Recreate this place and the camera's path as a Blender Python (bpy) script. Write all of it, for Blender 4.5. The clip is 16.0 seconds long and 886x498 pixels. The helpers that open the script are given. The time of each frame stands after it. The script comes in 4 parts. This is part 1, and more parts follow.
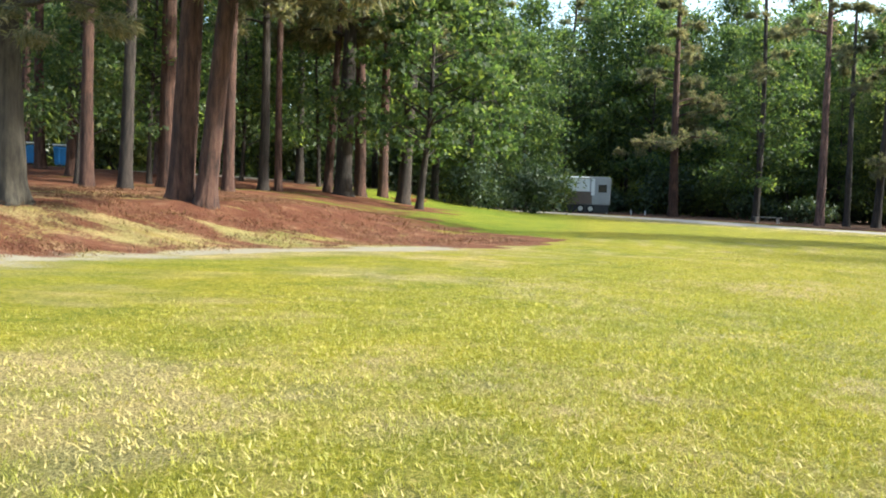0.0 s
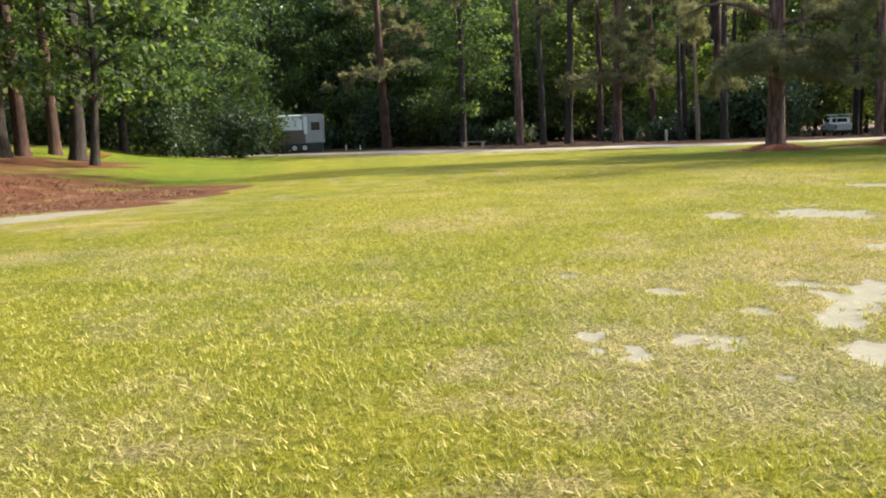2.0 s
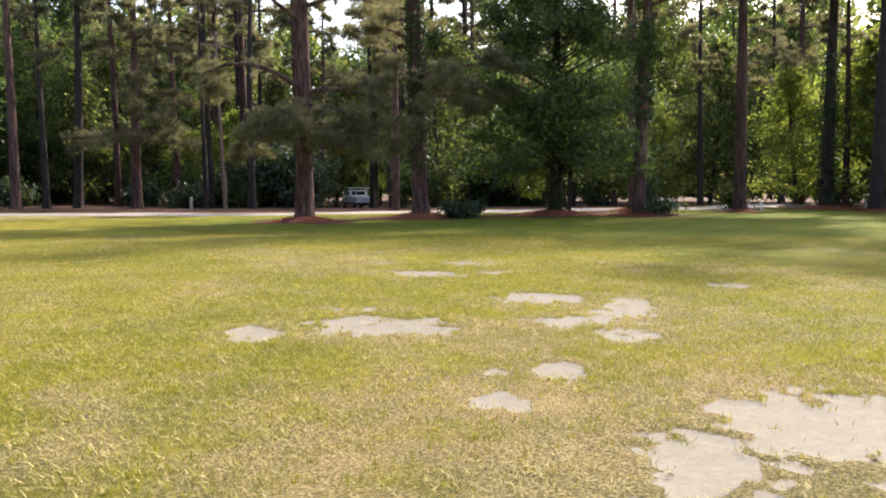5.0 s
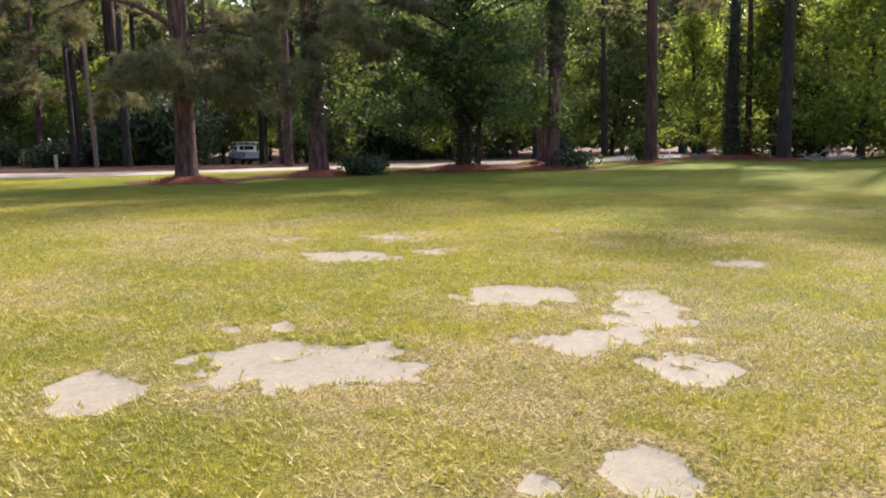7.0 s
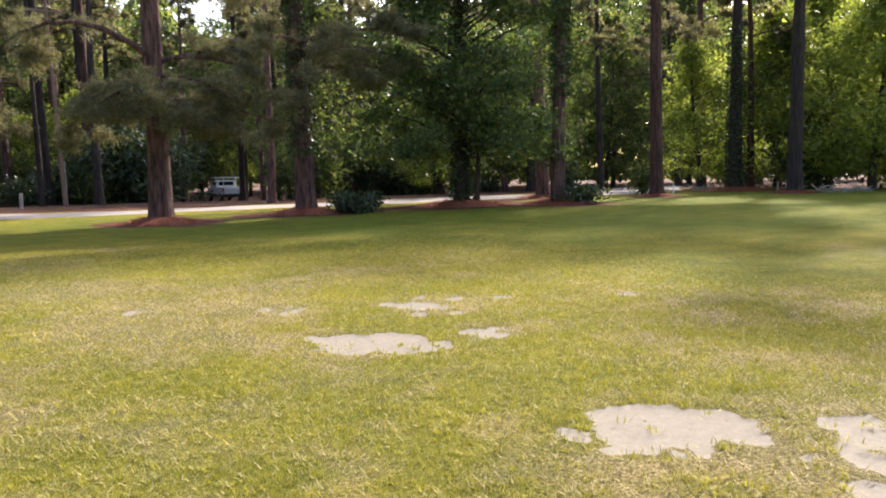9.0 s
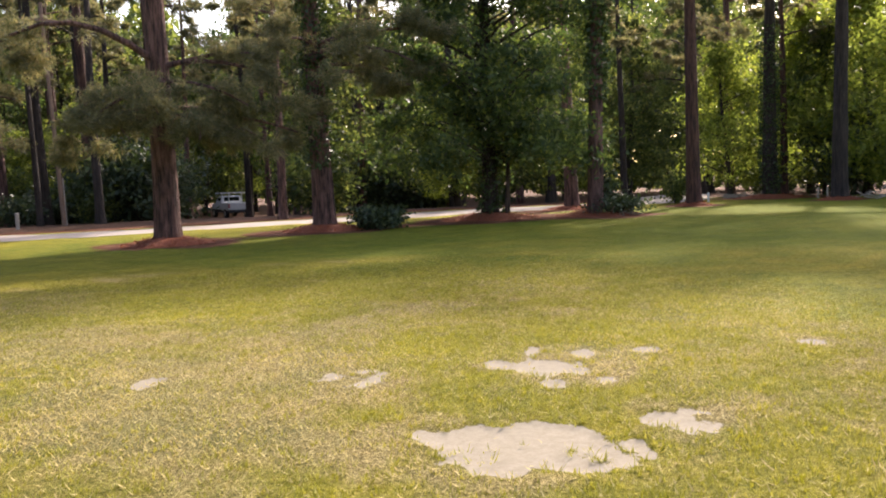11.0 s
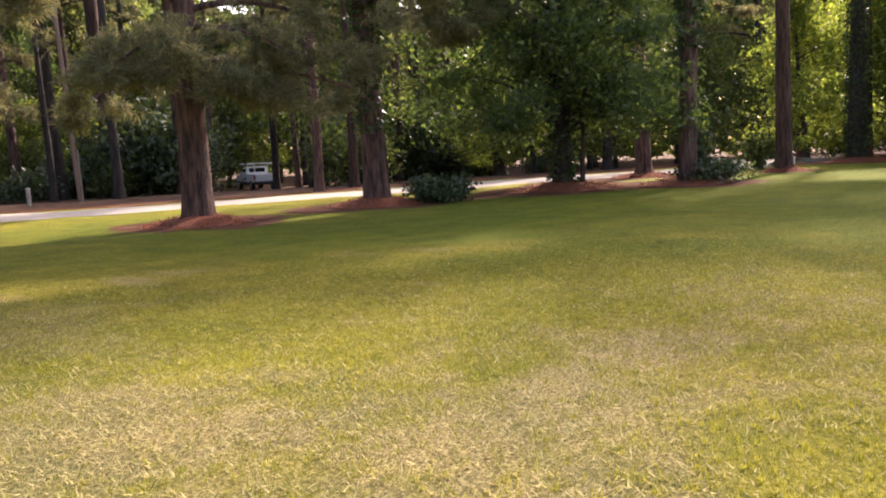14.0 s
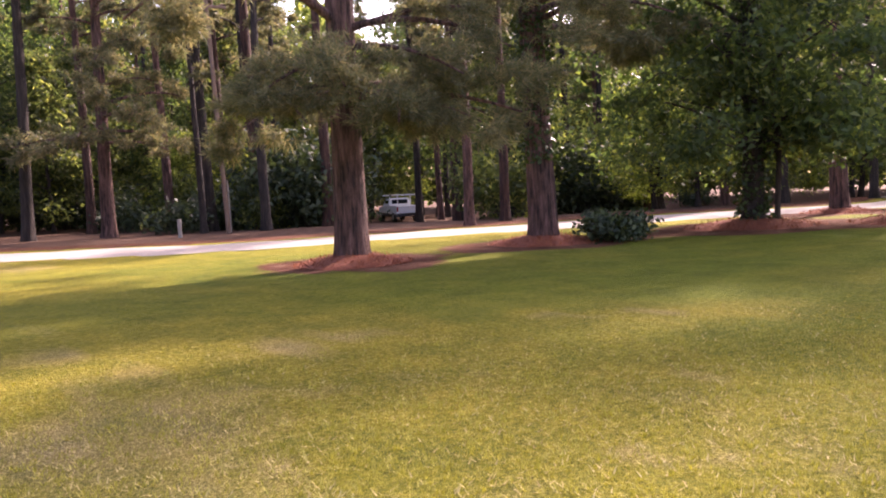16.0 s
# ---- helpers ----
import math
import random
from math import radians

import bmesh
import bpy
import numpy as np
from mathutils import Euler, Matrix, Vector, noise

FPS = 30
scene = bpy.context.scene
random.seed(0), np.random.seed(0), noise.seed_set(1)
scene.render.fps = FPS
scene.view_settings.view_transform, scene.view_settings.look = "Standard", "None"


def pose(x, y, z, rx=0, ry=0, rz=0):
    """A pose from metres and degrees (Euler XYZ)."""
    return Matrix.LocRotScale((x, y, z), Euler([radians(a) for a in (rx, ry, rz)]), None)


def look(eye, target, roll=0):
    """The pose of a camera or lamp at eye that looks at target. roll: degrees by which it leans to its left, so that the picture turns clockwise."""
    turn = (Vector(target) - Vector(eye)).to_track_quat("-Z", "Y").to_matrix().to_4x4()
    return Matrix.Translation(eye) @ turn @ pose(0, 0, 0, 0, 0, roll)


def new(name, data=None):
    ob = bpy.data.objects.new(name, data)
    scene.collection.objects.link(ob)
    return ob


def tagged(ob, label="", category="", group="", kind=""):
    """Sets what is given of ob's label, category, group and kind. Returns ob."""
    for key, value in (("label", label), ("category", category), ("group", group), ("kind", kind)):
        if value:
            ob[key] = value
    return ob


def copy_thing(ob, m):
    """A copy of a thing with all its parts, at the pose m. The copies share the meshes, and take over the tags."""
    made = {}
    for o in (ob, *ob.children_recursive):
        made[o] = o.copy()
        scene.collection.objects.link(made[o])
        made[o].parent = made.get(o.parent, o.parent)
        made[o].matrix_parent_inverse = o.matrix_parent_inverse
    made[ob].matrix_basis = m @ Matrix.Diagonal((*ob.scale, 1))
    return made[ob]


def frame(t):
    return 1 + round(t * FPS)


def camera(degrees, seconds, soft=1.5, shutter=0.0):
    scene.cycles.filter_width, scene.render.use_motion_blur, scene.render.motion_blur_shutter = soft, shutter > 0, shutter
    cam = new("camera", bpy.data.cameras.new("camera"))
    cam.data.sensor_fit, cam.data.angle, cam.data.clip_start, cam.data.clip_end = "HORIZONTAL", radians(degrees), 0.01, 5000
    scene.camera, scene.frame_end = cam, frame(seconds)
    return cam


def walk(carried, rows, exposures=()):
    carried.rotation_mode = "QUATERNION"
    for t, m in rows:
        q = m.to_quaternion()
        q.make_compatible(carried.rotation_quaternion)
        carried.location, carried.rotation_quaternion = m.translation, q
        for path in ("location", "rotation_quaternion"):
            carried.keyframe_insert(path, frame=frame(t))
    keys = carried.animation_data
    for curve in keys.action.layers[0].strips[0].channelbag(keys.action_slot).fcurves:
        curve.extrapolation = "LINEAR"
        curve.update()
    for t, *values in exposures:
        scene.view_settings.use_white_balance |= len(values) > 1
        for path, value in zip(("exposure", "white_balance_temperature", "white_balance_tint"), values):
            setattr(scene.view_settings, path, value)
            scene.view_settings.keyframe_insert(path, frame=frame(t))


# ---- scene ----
# ---------- camera ----------
cam = camera(56.3, 16.0, soft=1.9)
# seconds, eye, target, roll
PATH = [
    (0, (4.664, -0.577, 1.468), (4.344, 1.393, 1.333), 2.1),
    (0.5, (5.124, -0.037, 1.448), (4.977, 1.949, 1.259), 0.3),
    (1, (5.584, 0.503, 1.418), (5.970, 2.451, 1.185), 2.7),
    (1.5, (5.888, 1.165, 1.403), (6.381, 3.090, 1.175), -2.1),
    (2, (6.110, 1.763, 1.428), (6.415, 3.719, 1.147), -2.5),
    (2.5, (6.473, 2.526, 1.420), (7.223, 4.369, 1.213), 0.5),
    (3, (6.714, 3.144, 1.419), (7.595, 4.920, 1.158), 0.1),
    (3.5, (7.109, 3.770, 1.446), (8.247, 5.393, 1.177), -1.9),
    (4, (7.499, 4.458, 1.461), (8.677, 6.056, 1.220), -1.1),
    (4.5, (7.915, 5.115, 1.460), (9.195, 6.641, 1.284), -0.4),
    (5, (8.276, 5.808, 1.469), (9.577, 7.320, 1.319), -0.1),
    (7.5, (10.487, 9.138, 1.512), (11.982, 10.439, 1.237), -0.8),
    (8, (10.923, 9.763, 1.546), (12.401, 11.093, 1.330), -0.8),
    (10.5, (12.705, 12.920, 1.602), (14.271, 14.150, 1.424), -1.4),
    (11, (13.044, 13.588, 1.597), (14.559, 14.883, 1.437), -2.1),
    (11.5, (13.401, 14.277, 1.593), (14.932, 15.551, 1.410), -2.7),
    (12, (13.801, 14.986, 1.588), (15.344, 16.241, 1.379), -2.4),
    (12.5, (14.127, 15.641, 1.573), (15.710, 16.845, 1.368), -2.2),
    (13, (14.496, 16.300, 1.570), (16.034, 17.563, 1.383), -3.0),
    (13.5, (14.822, 16.977, 1.565), (16.351, 18.255, 1.390), -3.1),
    (14, (15.205, 17.673, 1.547), (16.684, 18.999, 1.315), -2.8),
    (14.5, (15.482, 18.311, 1.575), (16.972, 19.622, 1.329), -2.1),
    (15, (15.802, 18.888, 1.582), (17.186, 20.321, 1.406), -1.7),
    (15.5, (16.093, 19.635, 1.617), (17.484, 21.063, 1.453), -1.1),
    (16, (16.443, 20.363, 1.637), (17.702, 21.911, 1.494), -2.7),
]
EXPOSURES = [(0, 1.8, 6150, 1), (1, 1.62, 6650, 2), (2, 1.62, 6600, 3), (4, 1.54, 6300, 11), (5, 1.52, 6450, 18), (8, 1.6, 6450, 20), (11, 1.6, 6950, 22), (13, 1.56, 7600, 25), (14.5, 1.98, 6900, 27), (16, 2.14, 6950, 42)]
walk(cam, [(t, look(e, g, r)) for t, e, g, r in PATH], EXPOSURES)

# ---------- world and sun ----------
SUN_TO = Vector((0.985, 0.16, 0.715)).normalized()
world = bpy.data.worlds.new("sky")
scene.world = world
world.use_nodes = True
wn = world.node_tree
sky = wn.nodes.new("ShaderNodeTexSky")
sky.sky_type = "NISHITA"
sky.sun_disc = False
sky.sun_elevation = math.asin(SUN_TO.z)
sky.sun_rotation = math.atan2(SUN_TO.x, SUN_TO.y)
sky.air_density = 1.2
sky.dust_density = 3.0
wn.links.new(sky.outputs[0], wn.nodes["Background"].inputs[0])
wn.nodes["Background"].inputs[1].default_value = 0.15
sun_data = bpy.data.lights.new("sun", "SUN")
sun_data.energy, sun_data.angle, sun_data.color = 3.4, radians(3.0), (1.0, 0.95, 0.84)
sun = new("sun", sun_data)
sun.matrix_world = look(SUN_TO * 100, (0, 0, 0))


# ---------- materials ----------
def material(name):
    m = bpy.data.materials.new(name)
    m.use_nodes = True
    nt = m.node_tree
    return m, nt, nt.nodes["Principled BSDF"]


def nd(nt, kind, **sets):
    n = nt.nodes.new(kind)
    for k, v in sets.items():
        if k in n.inputs:
            n.inputs[k].default_value = v
    return n


def noise_tex(nt, scale, detail=4.0, rough=0.6, stretch=None, island=False):
    co = nt.nodes.new("ShaderNodeTexCoord")
    n = nd(nt, "ShaderNodeTexNoise", Scale=scale, Detail=detail, Roughness=rough)
    if stretch:
        mp = nt.nodes.new("ShaderNodeMapping")
        mp.inputs["Scale"].default_value = stretch
        nt.links.new(co.outputs["Object"], mp.inputs[0])
        nt.links.new(mp.outputs[0], n.inputs["Vector"])
    else:
        nt.links.new(co.outputs["Object"], n.inputs["Vector"])
    return n.outputs["Fac"]


def ramp(nt, fac, *stops):
    r = nt.nodes.new("ShaderNodeValToRGB")
    el = r.color_ramp.elements
    while len(el) < len(stops):
        el.new(0.5)
    for e, (p, c) in zip(el, stops):
        e.position, e.color = p, (*c, 1)
    nt.links.new(fac, r.inputs[0])
    return r.outputs[0]


def mix(nt, fac, a, b, mode="MIX"):
    n = nt.nodes.new("ShaderNodeMix")
    n.data_type, n.blend_type = "RGBA", mode
    for sock, v in ((n.inputs[0], fac), (n.inputs[6], a), (n.inputs[7], b)):
        if isinstance(v, (int, float)):
            sock.default_value = v
        elif isinstance(v, tuple):
            sock.default_value = (*v, 1)
        else:
            nt.links.new(v, sock)
    return n.outputs[2]


def bump(nt, height, strength, dist, shader):
    b = nd(nt, "ShaderNodeBump", Strength=strength, Distance=dist)
    nt.links.new(height, b.inputs["Height"])
    nt.links.new(b.outputs[0], shader.inputs["Normal"])


def plain(name, colour, rough=0.6, metal=0.0, vary=0.25, scale=6.0, stretch=None, relief=0.15, dist=0.01):
    m, nt, p = material(name)
    f = noise_tex(nt, scale, 5, 0.65, stretch)
    f2 = noise_tex(nt, scale * 7, 3, 0.6, stretch)
    dark = tuple(c * (1 - vary) for c in colour)
    light = tuple(min(1, c * (1 + vary)) for c in colour)
    c1 = ramp(nt, f, (0.3, dark), (0.7, light))
    c2 = mix(nt, 0.35, c1, ramp(nt, f2, (0.35, dark), (0.65, light)))
    nt.links.new(c2, p.inputs["Base Color"])
    p.inputs["Roughness"].default_value, p.inputs["Metallic"].default_value = rough, metal
    bump(nt, f2, relief, dist, p)
    return m


def leafy(name, dark, light, shine, through_light=0.45, rough=0.5, clump=0.35, glow=(1.5, 1.45, 0.55)):
    """Leaves: each island takes its own tone; light passes through the blade."""
    m, nt, p = material(name)
    geo = nt.nodes.new("ShaderNodeNewGeometry")
    tone = ramp(nt, geo.outputs["Random Per Island"], (0.0, dark), (0.55 if clump > 1 else 0.75, light), (1.0, shine))
    if clump > 1:
        tone = mix(nt, 0.62, tone, ramp(nt, noise_tex(nt, clump, 4, 0.7), (0.34, dark), (0.52, light), (0.7, shine)))
    big = noise_tex(nt, min(clump, 0.6), 2)
    tone = mix(nt, 0.5, tone, mix(nt, 1.0, tone, ramp(nt, big, (0.3, (0.55, 0.6, 0.55)), (0.7, (1.25, 1.15, 1.0))), "MULTIPLY"))
    nt.links.new(tone, p.inputs["Base Color"])
    p.inputs["Roughness"].default_value = rough
    p.inputs["Specular IOR Level"].default_value = 0.3
    tr = nt.nodes.new("ShaderNodeBsdfTranslucent")
    warm = mix(nt, 1.0, tone, glow, "MULTIPLY")
    nt.links.new(warm, tr.inputs[0])
    ms = nt.nodes.new("ShaderNodeMixShader")
    ms.inputs[0].default_value = through_light
    nt.links.new(p.outputs[0], ms.inputs[1])
    nt.links.new(tr.outputs[0], ms.inputs[2])
    nt.links.new(ms.outputs[0], nt.nodes["Material Output"].inputs[0])
    return m


def bark(name, groove, plate, tint, scale=5.0):
    m, nt, p = material(name)
    long_n = noise_tex(nt, scale, 6, 0.7, (1.0, 1.0, 0.13))
    fine = noise_tex(nt, scale * 6, 4, 0.7, (1.0, 1.0, 0.3))
    patch = noise_tex(nt, 1.3, 3, 0.6, (1.0, 1.0, 0.5))
    c = ramp(nt, long_n, (0.36, groove), (0.5, plate), (0.72, tint))
    c = mix(nt, 0.4, c, mix(nt, 1.0, c, ramp(nt, fine, (0.3, (0.5, 0.5, 0.5)), (0.7, (1.5, 1.45, 1.4))), "MULTIPLY"))
    c = mix(nt, 1.0, c, ramp(nt, patch, (0.3, (0.75, 0.75, 0.78)), (0.7, (1.15, 1.1, 1.05))), "MULTIPLY")
    nt.links.new(c, p.inputs["Base Color"])
    p.inputs["Roughness"].default_value = 0.9
    add = nd(nt, "ShaderNodeMath")
    nt.links.new(long_n, add.inputs[0])
    nt.links.new(fine, add.inputs[1])
    bump(nt, add.outputs[0], 1.0, 0.07, p)
    return m


PINE_BARK = bark("pine_bark", (0.014, 0.008, 0.007), (0.125, 0.064, 0.053), (0.29, 0.17, 0.145), 9.0)
RED_BARK = bark("red_pine_bark", (0.018, 0.008, 0.006), (0.078, 0.036, 0.026), (0.16, 0.085, 0.062), 9.0)
DARK_BARK = bark("dark_bark", (0.01, 0.008, 0.006), (0.036, 0.026, 0.022), (0.08, 0.06, 0.05), 8.0)
GREY_BARK = bark("grey_bark", (0.02, 0.017, 0.012), (0.055, 0.046, 0.034), (0.1, 0.088, 0.066), 9.0)
NEEDLES = leafy("pine_needles", (0.095, 0.108, 0.068), (0.185, 0.19, 0.12), (0.31, 0.26, 0.16), 0.58, glow=(1.4, 1.3, 0.85))
OAK_LEAF = leafy("oak_leaves", (0.042, 0.07, 0.038), (0.09, 0.13, 0.06), (0.21, 0.24, 0.08), 0.6, glow=(1.3, 1.4, 0.65))
WOOD_LEAF = leafy("wood_leaves", (0.05, 0.072, 0.034), (0.122, 0.155, 0.066), (0.27, 0.285, 0.115), 0.66, glow=(1.35, 1.35, 0.68))
PALE_LEAF = leafy("pale_leaves", (0.11, 0.15, 0.05), (0.23, 0.29, 0.085), (0.4, 0.43, 0.15), 0.72, glow=(1.3, 1.3, 0.62))
SHRUB_LEAF = leafy("shrub_leaves", (0.025, 0.042, 0.026), (0.055, 0.085, 0.05), (0.12, 0.15, 0.09), 0.3)
IVY_LEAF = leafy("ivy_leaves", (0.025, 0.045, 0.018), (0.05, 0.085, 0.03), (0.1, 0.14, 0.06), 0.25, 0.4)
GRASS = leafy("grass_blades", (0.13, 0.14, 0.014), (0.31, 0.3, 0.045), (0.52, 0.46, 0.17), 0.35, 0.6, 9.0)
DEAD_GRASS = leafy("dead_grass", (0.26, 0.195, 0.07), (0.45, 0.37, 0.155), (0.58, 0.5, 0.25), 0.25, 0.8, 5.0)
LITTER = leafy("pine_litter", (0.06, 0.022, 0.012), (0.15, 0.064, 0.035), (0.38, 0.27, 0.16), 0.1, 0.85, 1.2)
STRAW = leafy("pine_straw", (0.18, 0.045, 0.02), (0.32, 0.092, 0.042), (0.45, 0.19, 0.1), 0.15, 0.8)
STRAW_BED = plain("pine_straw_bed", (0.25, 0.07, 0.034), 0.95, 0, 0.5, 9.0, None, 0.8, 0.03)
WHITE_PAINT = plain("white_paint", (0.75, 0.76, 0.76), 0.35, 0, 0.06, 2.0, None, 0.05)
GREY_PANEL = plain("grey_panel", (0.36, 0.36, 0.35), 0.5, 0, 0.12, 1.5, None, 0.05)
BEIGE_PANEL = plain("brown_panel", (0.13, 0.095, 0.075), 0.55, 0, 0.15, 1.5, None, 0.05)
BLUE_STEEL = plain("blue_steel", (0.03, 0.2, 0.5), 0.5, 0, 0.2, 2.0, None, 0.1)
RUBBER = plain("rubber", (0.02, 0.02, 0.02), 0.8, 0, 0.3, 8.0)
DARK_PLASTIC = plain("dark_plastic", (0.03, 0.03, 0.032), 0.5, 0, 0.2, 5.0)
STEEL = plain("steel", (0.55, 0.55, 0.55), 0.4, 0.8, 0.15, 4.0)
POLE_WOOD = plain("pole_wood", (0.17, 0.11, 0.08), 0.85, 0, 0.3, 9.0, (1, 1, 0.1), 0.4)
GREY_WOOD = plain("weathered_wood", (0.32, 0.28, 0.24), 0.9, 0, 0.35, 9.0, (1, 1, 0.3), 0.4)
TAIL_RED = plain("tail_lamp_red", (0.45, 0.02, 0.02), 0.25, 0, 0.1)
_m, _nt, _p = material("tinted_glass")
_p.inputs["Base Color"].default_value, _p.inputs["Roughness"].default_value = (0.015, 0.018, 0.02, 1), 0.06
GLASS = _m


def ground_material():
    m, nt, p = material("lawn")
    def attr(n):
        a = nt.nodes.new("ShaderNodeAttribute")
        a.attribute_name = n
        return a.outputs["Fac"]
    n1 = noise_tex(nt, 14.0, 6, 0.75)
    n2 = noise_tex(nt, 1.1, 5, 0.6)
    n3 = noise_tex(nt, 42.0, 5, 0.8)
    n4 = noise_tex(nt, 0.16, 3, 0.5)
    green = ramp(nt, n1, (0.3, (0.115, 0.114, 0.01)), (0.5, (0.22, 0.205, 0.018)), (0.7, (0.37, 0.315, 0.065)))
    dry = ramp(nt, n3, (0.3, (0.17, 0.125, 0.048)), (0.55, (0.33, 0.265, 0.125)), (0.75, (0.48, 0.41, 0.23)))
    # dry below zero: lush turf, and shade painted into the lawn's colour
    lush_shade_amount = nd(nt, "ShaderNodeMath")
    lush_shade_amount.operation = "MULTIPLY"
    nt.links.new(attr("dry"), lush_shade_amount.inputs[0])
    lush_shade_amount.inputs[1].default_value = -1.0
    wild = nd(nt, "ShaderNodeMath")
    wild.operation = "MULTIPLY_ADD"
    nt.links.new(n1, wild.inputs[0])
    wild.inputs[1].default_value = 0.5
    nt.links.new(attr("dry"), wild.inputs[2])
    # deeper green of lush turf, darkened to stand for tree shade
    lush_shade = ramp(nt, n1, (0.3, (0.08, 0.105, 0.008)), (0.5, (0.15, 0.175, 0.014)), (0.7, (0.25, 0.26, 0.035)))
    green = mix(nt, ramp(nt, lush_shade_amount.outputs[0], (0.0, (0, 0, 0)), (0.5, (1, 1, 1))), green, lush_shade)
    grass = mix(nt, ramp(nt, wild.outputs[0], (0.42, (0, 0, 0)), (0.95, (1, 1, 1))), green, dry)
    grass = mix(nt, 1.0, grass, ramp(nt, n3, (0.36, (0.45, 0.47, 0.42)), (0.64, (1.35, 1.32, 1.3))), "MULTIPLY")
    grass = mix(nt, 1.0, grass, ramp(nt, n4, (0.35, (0.82, 0.9, 0.8)), (0.65, (1.12, 1.06, 1.05))), "MULTIPLY")
    # broad mottling: uneven turf, and sun flecks painted into its tone
    grass = mix(nt, 1.0, grass, ramp(nt, n2, (0.35, (0.78, 0.83, 0.72)), (0.65, (1.2, 1.15, 1.1))), "MULTIPLY")
    sand = ramp(nt, n1, (0.25, (0.185, 0.157, 0.112)), (0.5, (0.228, 0.2, 0.148)), (0.8, (0.275, 0.247, 0.19)))
    sand = mix(nt, 1.0, sand, ramp(nt, n3, (0.35, (0.88, 0.87, 0.86)), (0.6, (1.03, 1.03, 1.03))), "MULTIPLY")
    straw = mix(nt, 0.5, ramp(nt, n3, (0.3, (0.06, 0.022, 0.012)), (0.55, (0.16, 0.06, 0.032)), (0.8, (0.28, 0.15, 0.085))), ramp(nt, n2, (0.4, (0.085, 0.026, 0.013)), (0.58, (0.17, 0.07, 0.038)), (0.7, (0.32, 0.22, 0.13))))
    litter = ramp(nt, n1, (0.3, (0.06, 0.033, 0.022)), (0.6, (0.13, 0.072, 0.046)), (0.8, (0.21, 0.145, 0.085)))
    def edge(name, soft):
        s = nd(nt, "ShaderNodeMath")
        s.operation = "MULTIPLY_ADD"
        nt.links.new(n1, s.inputs[0])
        s.inputs[1].default_value = soft
        nt.links.new(attr(name), s.inputs[2])
        t = nd(nt, "ShaderNodeMath")
        t.operation = "SUBTRACT"
        nt.links.new(s.outputs[0], t.inputs[0])
        t.inputs[1].default_value = soft * 0.5
        return ramp(nt, t.outputs[0], (0.44, (0, 0, 0)), (0.54, (1, 1, 1)))
    c = mix(nt, edge("litter", 0.5), grass, litter)
    c = mix(nt, edge("straw", 0.7), c, straw)
    sandy = edge("bare", 1.1)
    c = mix(nt, sandy, c, sand)
    nt.links.new(c, p.inputs["Base Color"])
    p.inputs["Roughness"].default_value = 0.95
    p.inputs["Specular IOR Level"].default_value = 0.15
    add = nd(nt, "ShaderNodeMath")
    nt.links.new(n3, add.inputs[0])
    nt.links.new(n1, add.inputs[1])
    flat = mix(nt, sandy, add.outputs[0], (0.9, 0.9, 0.9))
    bump(nt, flat, 1.0, 0.05, p)
    return m


LAWN = ground_material()
ROAD_SAND = plain("pale_road_gravel", (0.3, 0.258, 0.22), 0.95, 0, 0.2, 1.2, None, 0.5, 0.03)


# ---------- numbers for the plan ----------
rng = np.random.default_rng(7)
_table = rng.random((64, 64))


def value_noise(x, y, scale):
    x, y = np.asarray(x) * scale, np.asarray(y) * scale
    xi, yi = np.floor(x).astype(int), np.floor(y).astype(int)
    fx, fy = x - xi, y - yi
    fx, fy = fx * fx * (3 - 2 * fx), fy * fy * (3 - 2 * fy)
    g = lambda a, b: _table[a % 64, b % 64]
    return (g(xi, yi) * (1 - fx) + g(xi + 1, yi) * fx) * (1 - fy) + (g(xi, yi + 1) * (1 - fx) + g(xi + 1, yi + 1) * fx) * fy


def step(a, b, v):
    t = np.clip((v - a) / (b - a), 0, 1)
    return t * t * (3 - 2 * t)


def bank(x, y):
    """Metres to the far side of the foot of the pine-straw bank."""
    return -(np.asarray(x) + 5.8) * 0.9 + (np.asarray(y) - 13.0) * 0.43


def height(x, y):
    x, y = np.asarray(x, float), np.asarray(y, float)
    s = bank(x, y)
    rise = np.interp(s, (0, 1.5, 4.2, 17, 32, 60), (0, 0.25, 1.0, 1.3, 2.2, 2.6))
    rise = rise * (1 - step(-6.5, 3.5, x)) * (1 - step(56, 78, y)) * (1 - 0.4 * step(24, 36, y) * step(-10, -4, x))
    p = (x - 43) * 0.37 + (y - 43) * 0.93
    rise = rise - 0.75 * step(6, 30, p) * step(32, 48, x)
    swell = (value_noise(x, y, 0.12) - 0.5) * 0.1 + (value_noise(x + 9, y, 0.6) - 0.5) * 0.03
    return rise + swell


# bare sand: centre, half sizes, turn, how bare
PATCHES = [(13.49, 7.96, 0.82, 0.95, -41, 0.95), (12.56, 7.01, 0.37, 0.69, -40, 1), (12.16, 8.3, 0.31, 0.53, -41, 0.95), (13.29, 10.16, 0.22, 0.34, -43, 0.85),
           (12.39, 9.78, 0.28, 0.26, -42, 0.9), (10.5, 7.63, 0.5, 0.42, -40, 1), (10.26, 8.37, 0.24, 0.15, -40, 0.75), (10.94, 6.92, 0.31, 0.23, -40, 0.95),
           (9.89, 7.11, 0.2, 0.34, -39, 0.9), (10.86, 6.27, 0.39, 0.48, -39, 1.05), (9.08, 8.47, 0.25, 0.17, -40, 0.7), (8.57, 9.49, 0.15, 0.15, -40, 0.62)]
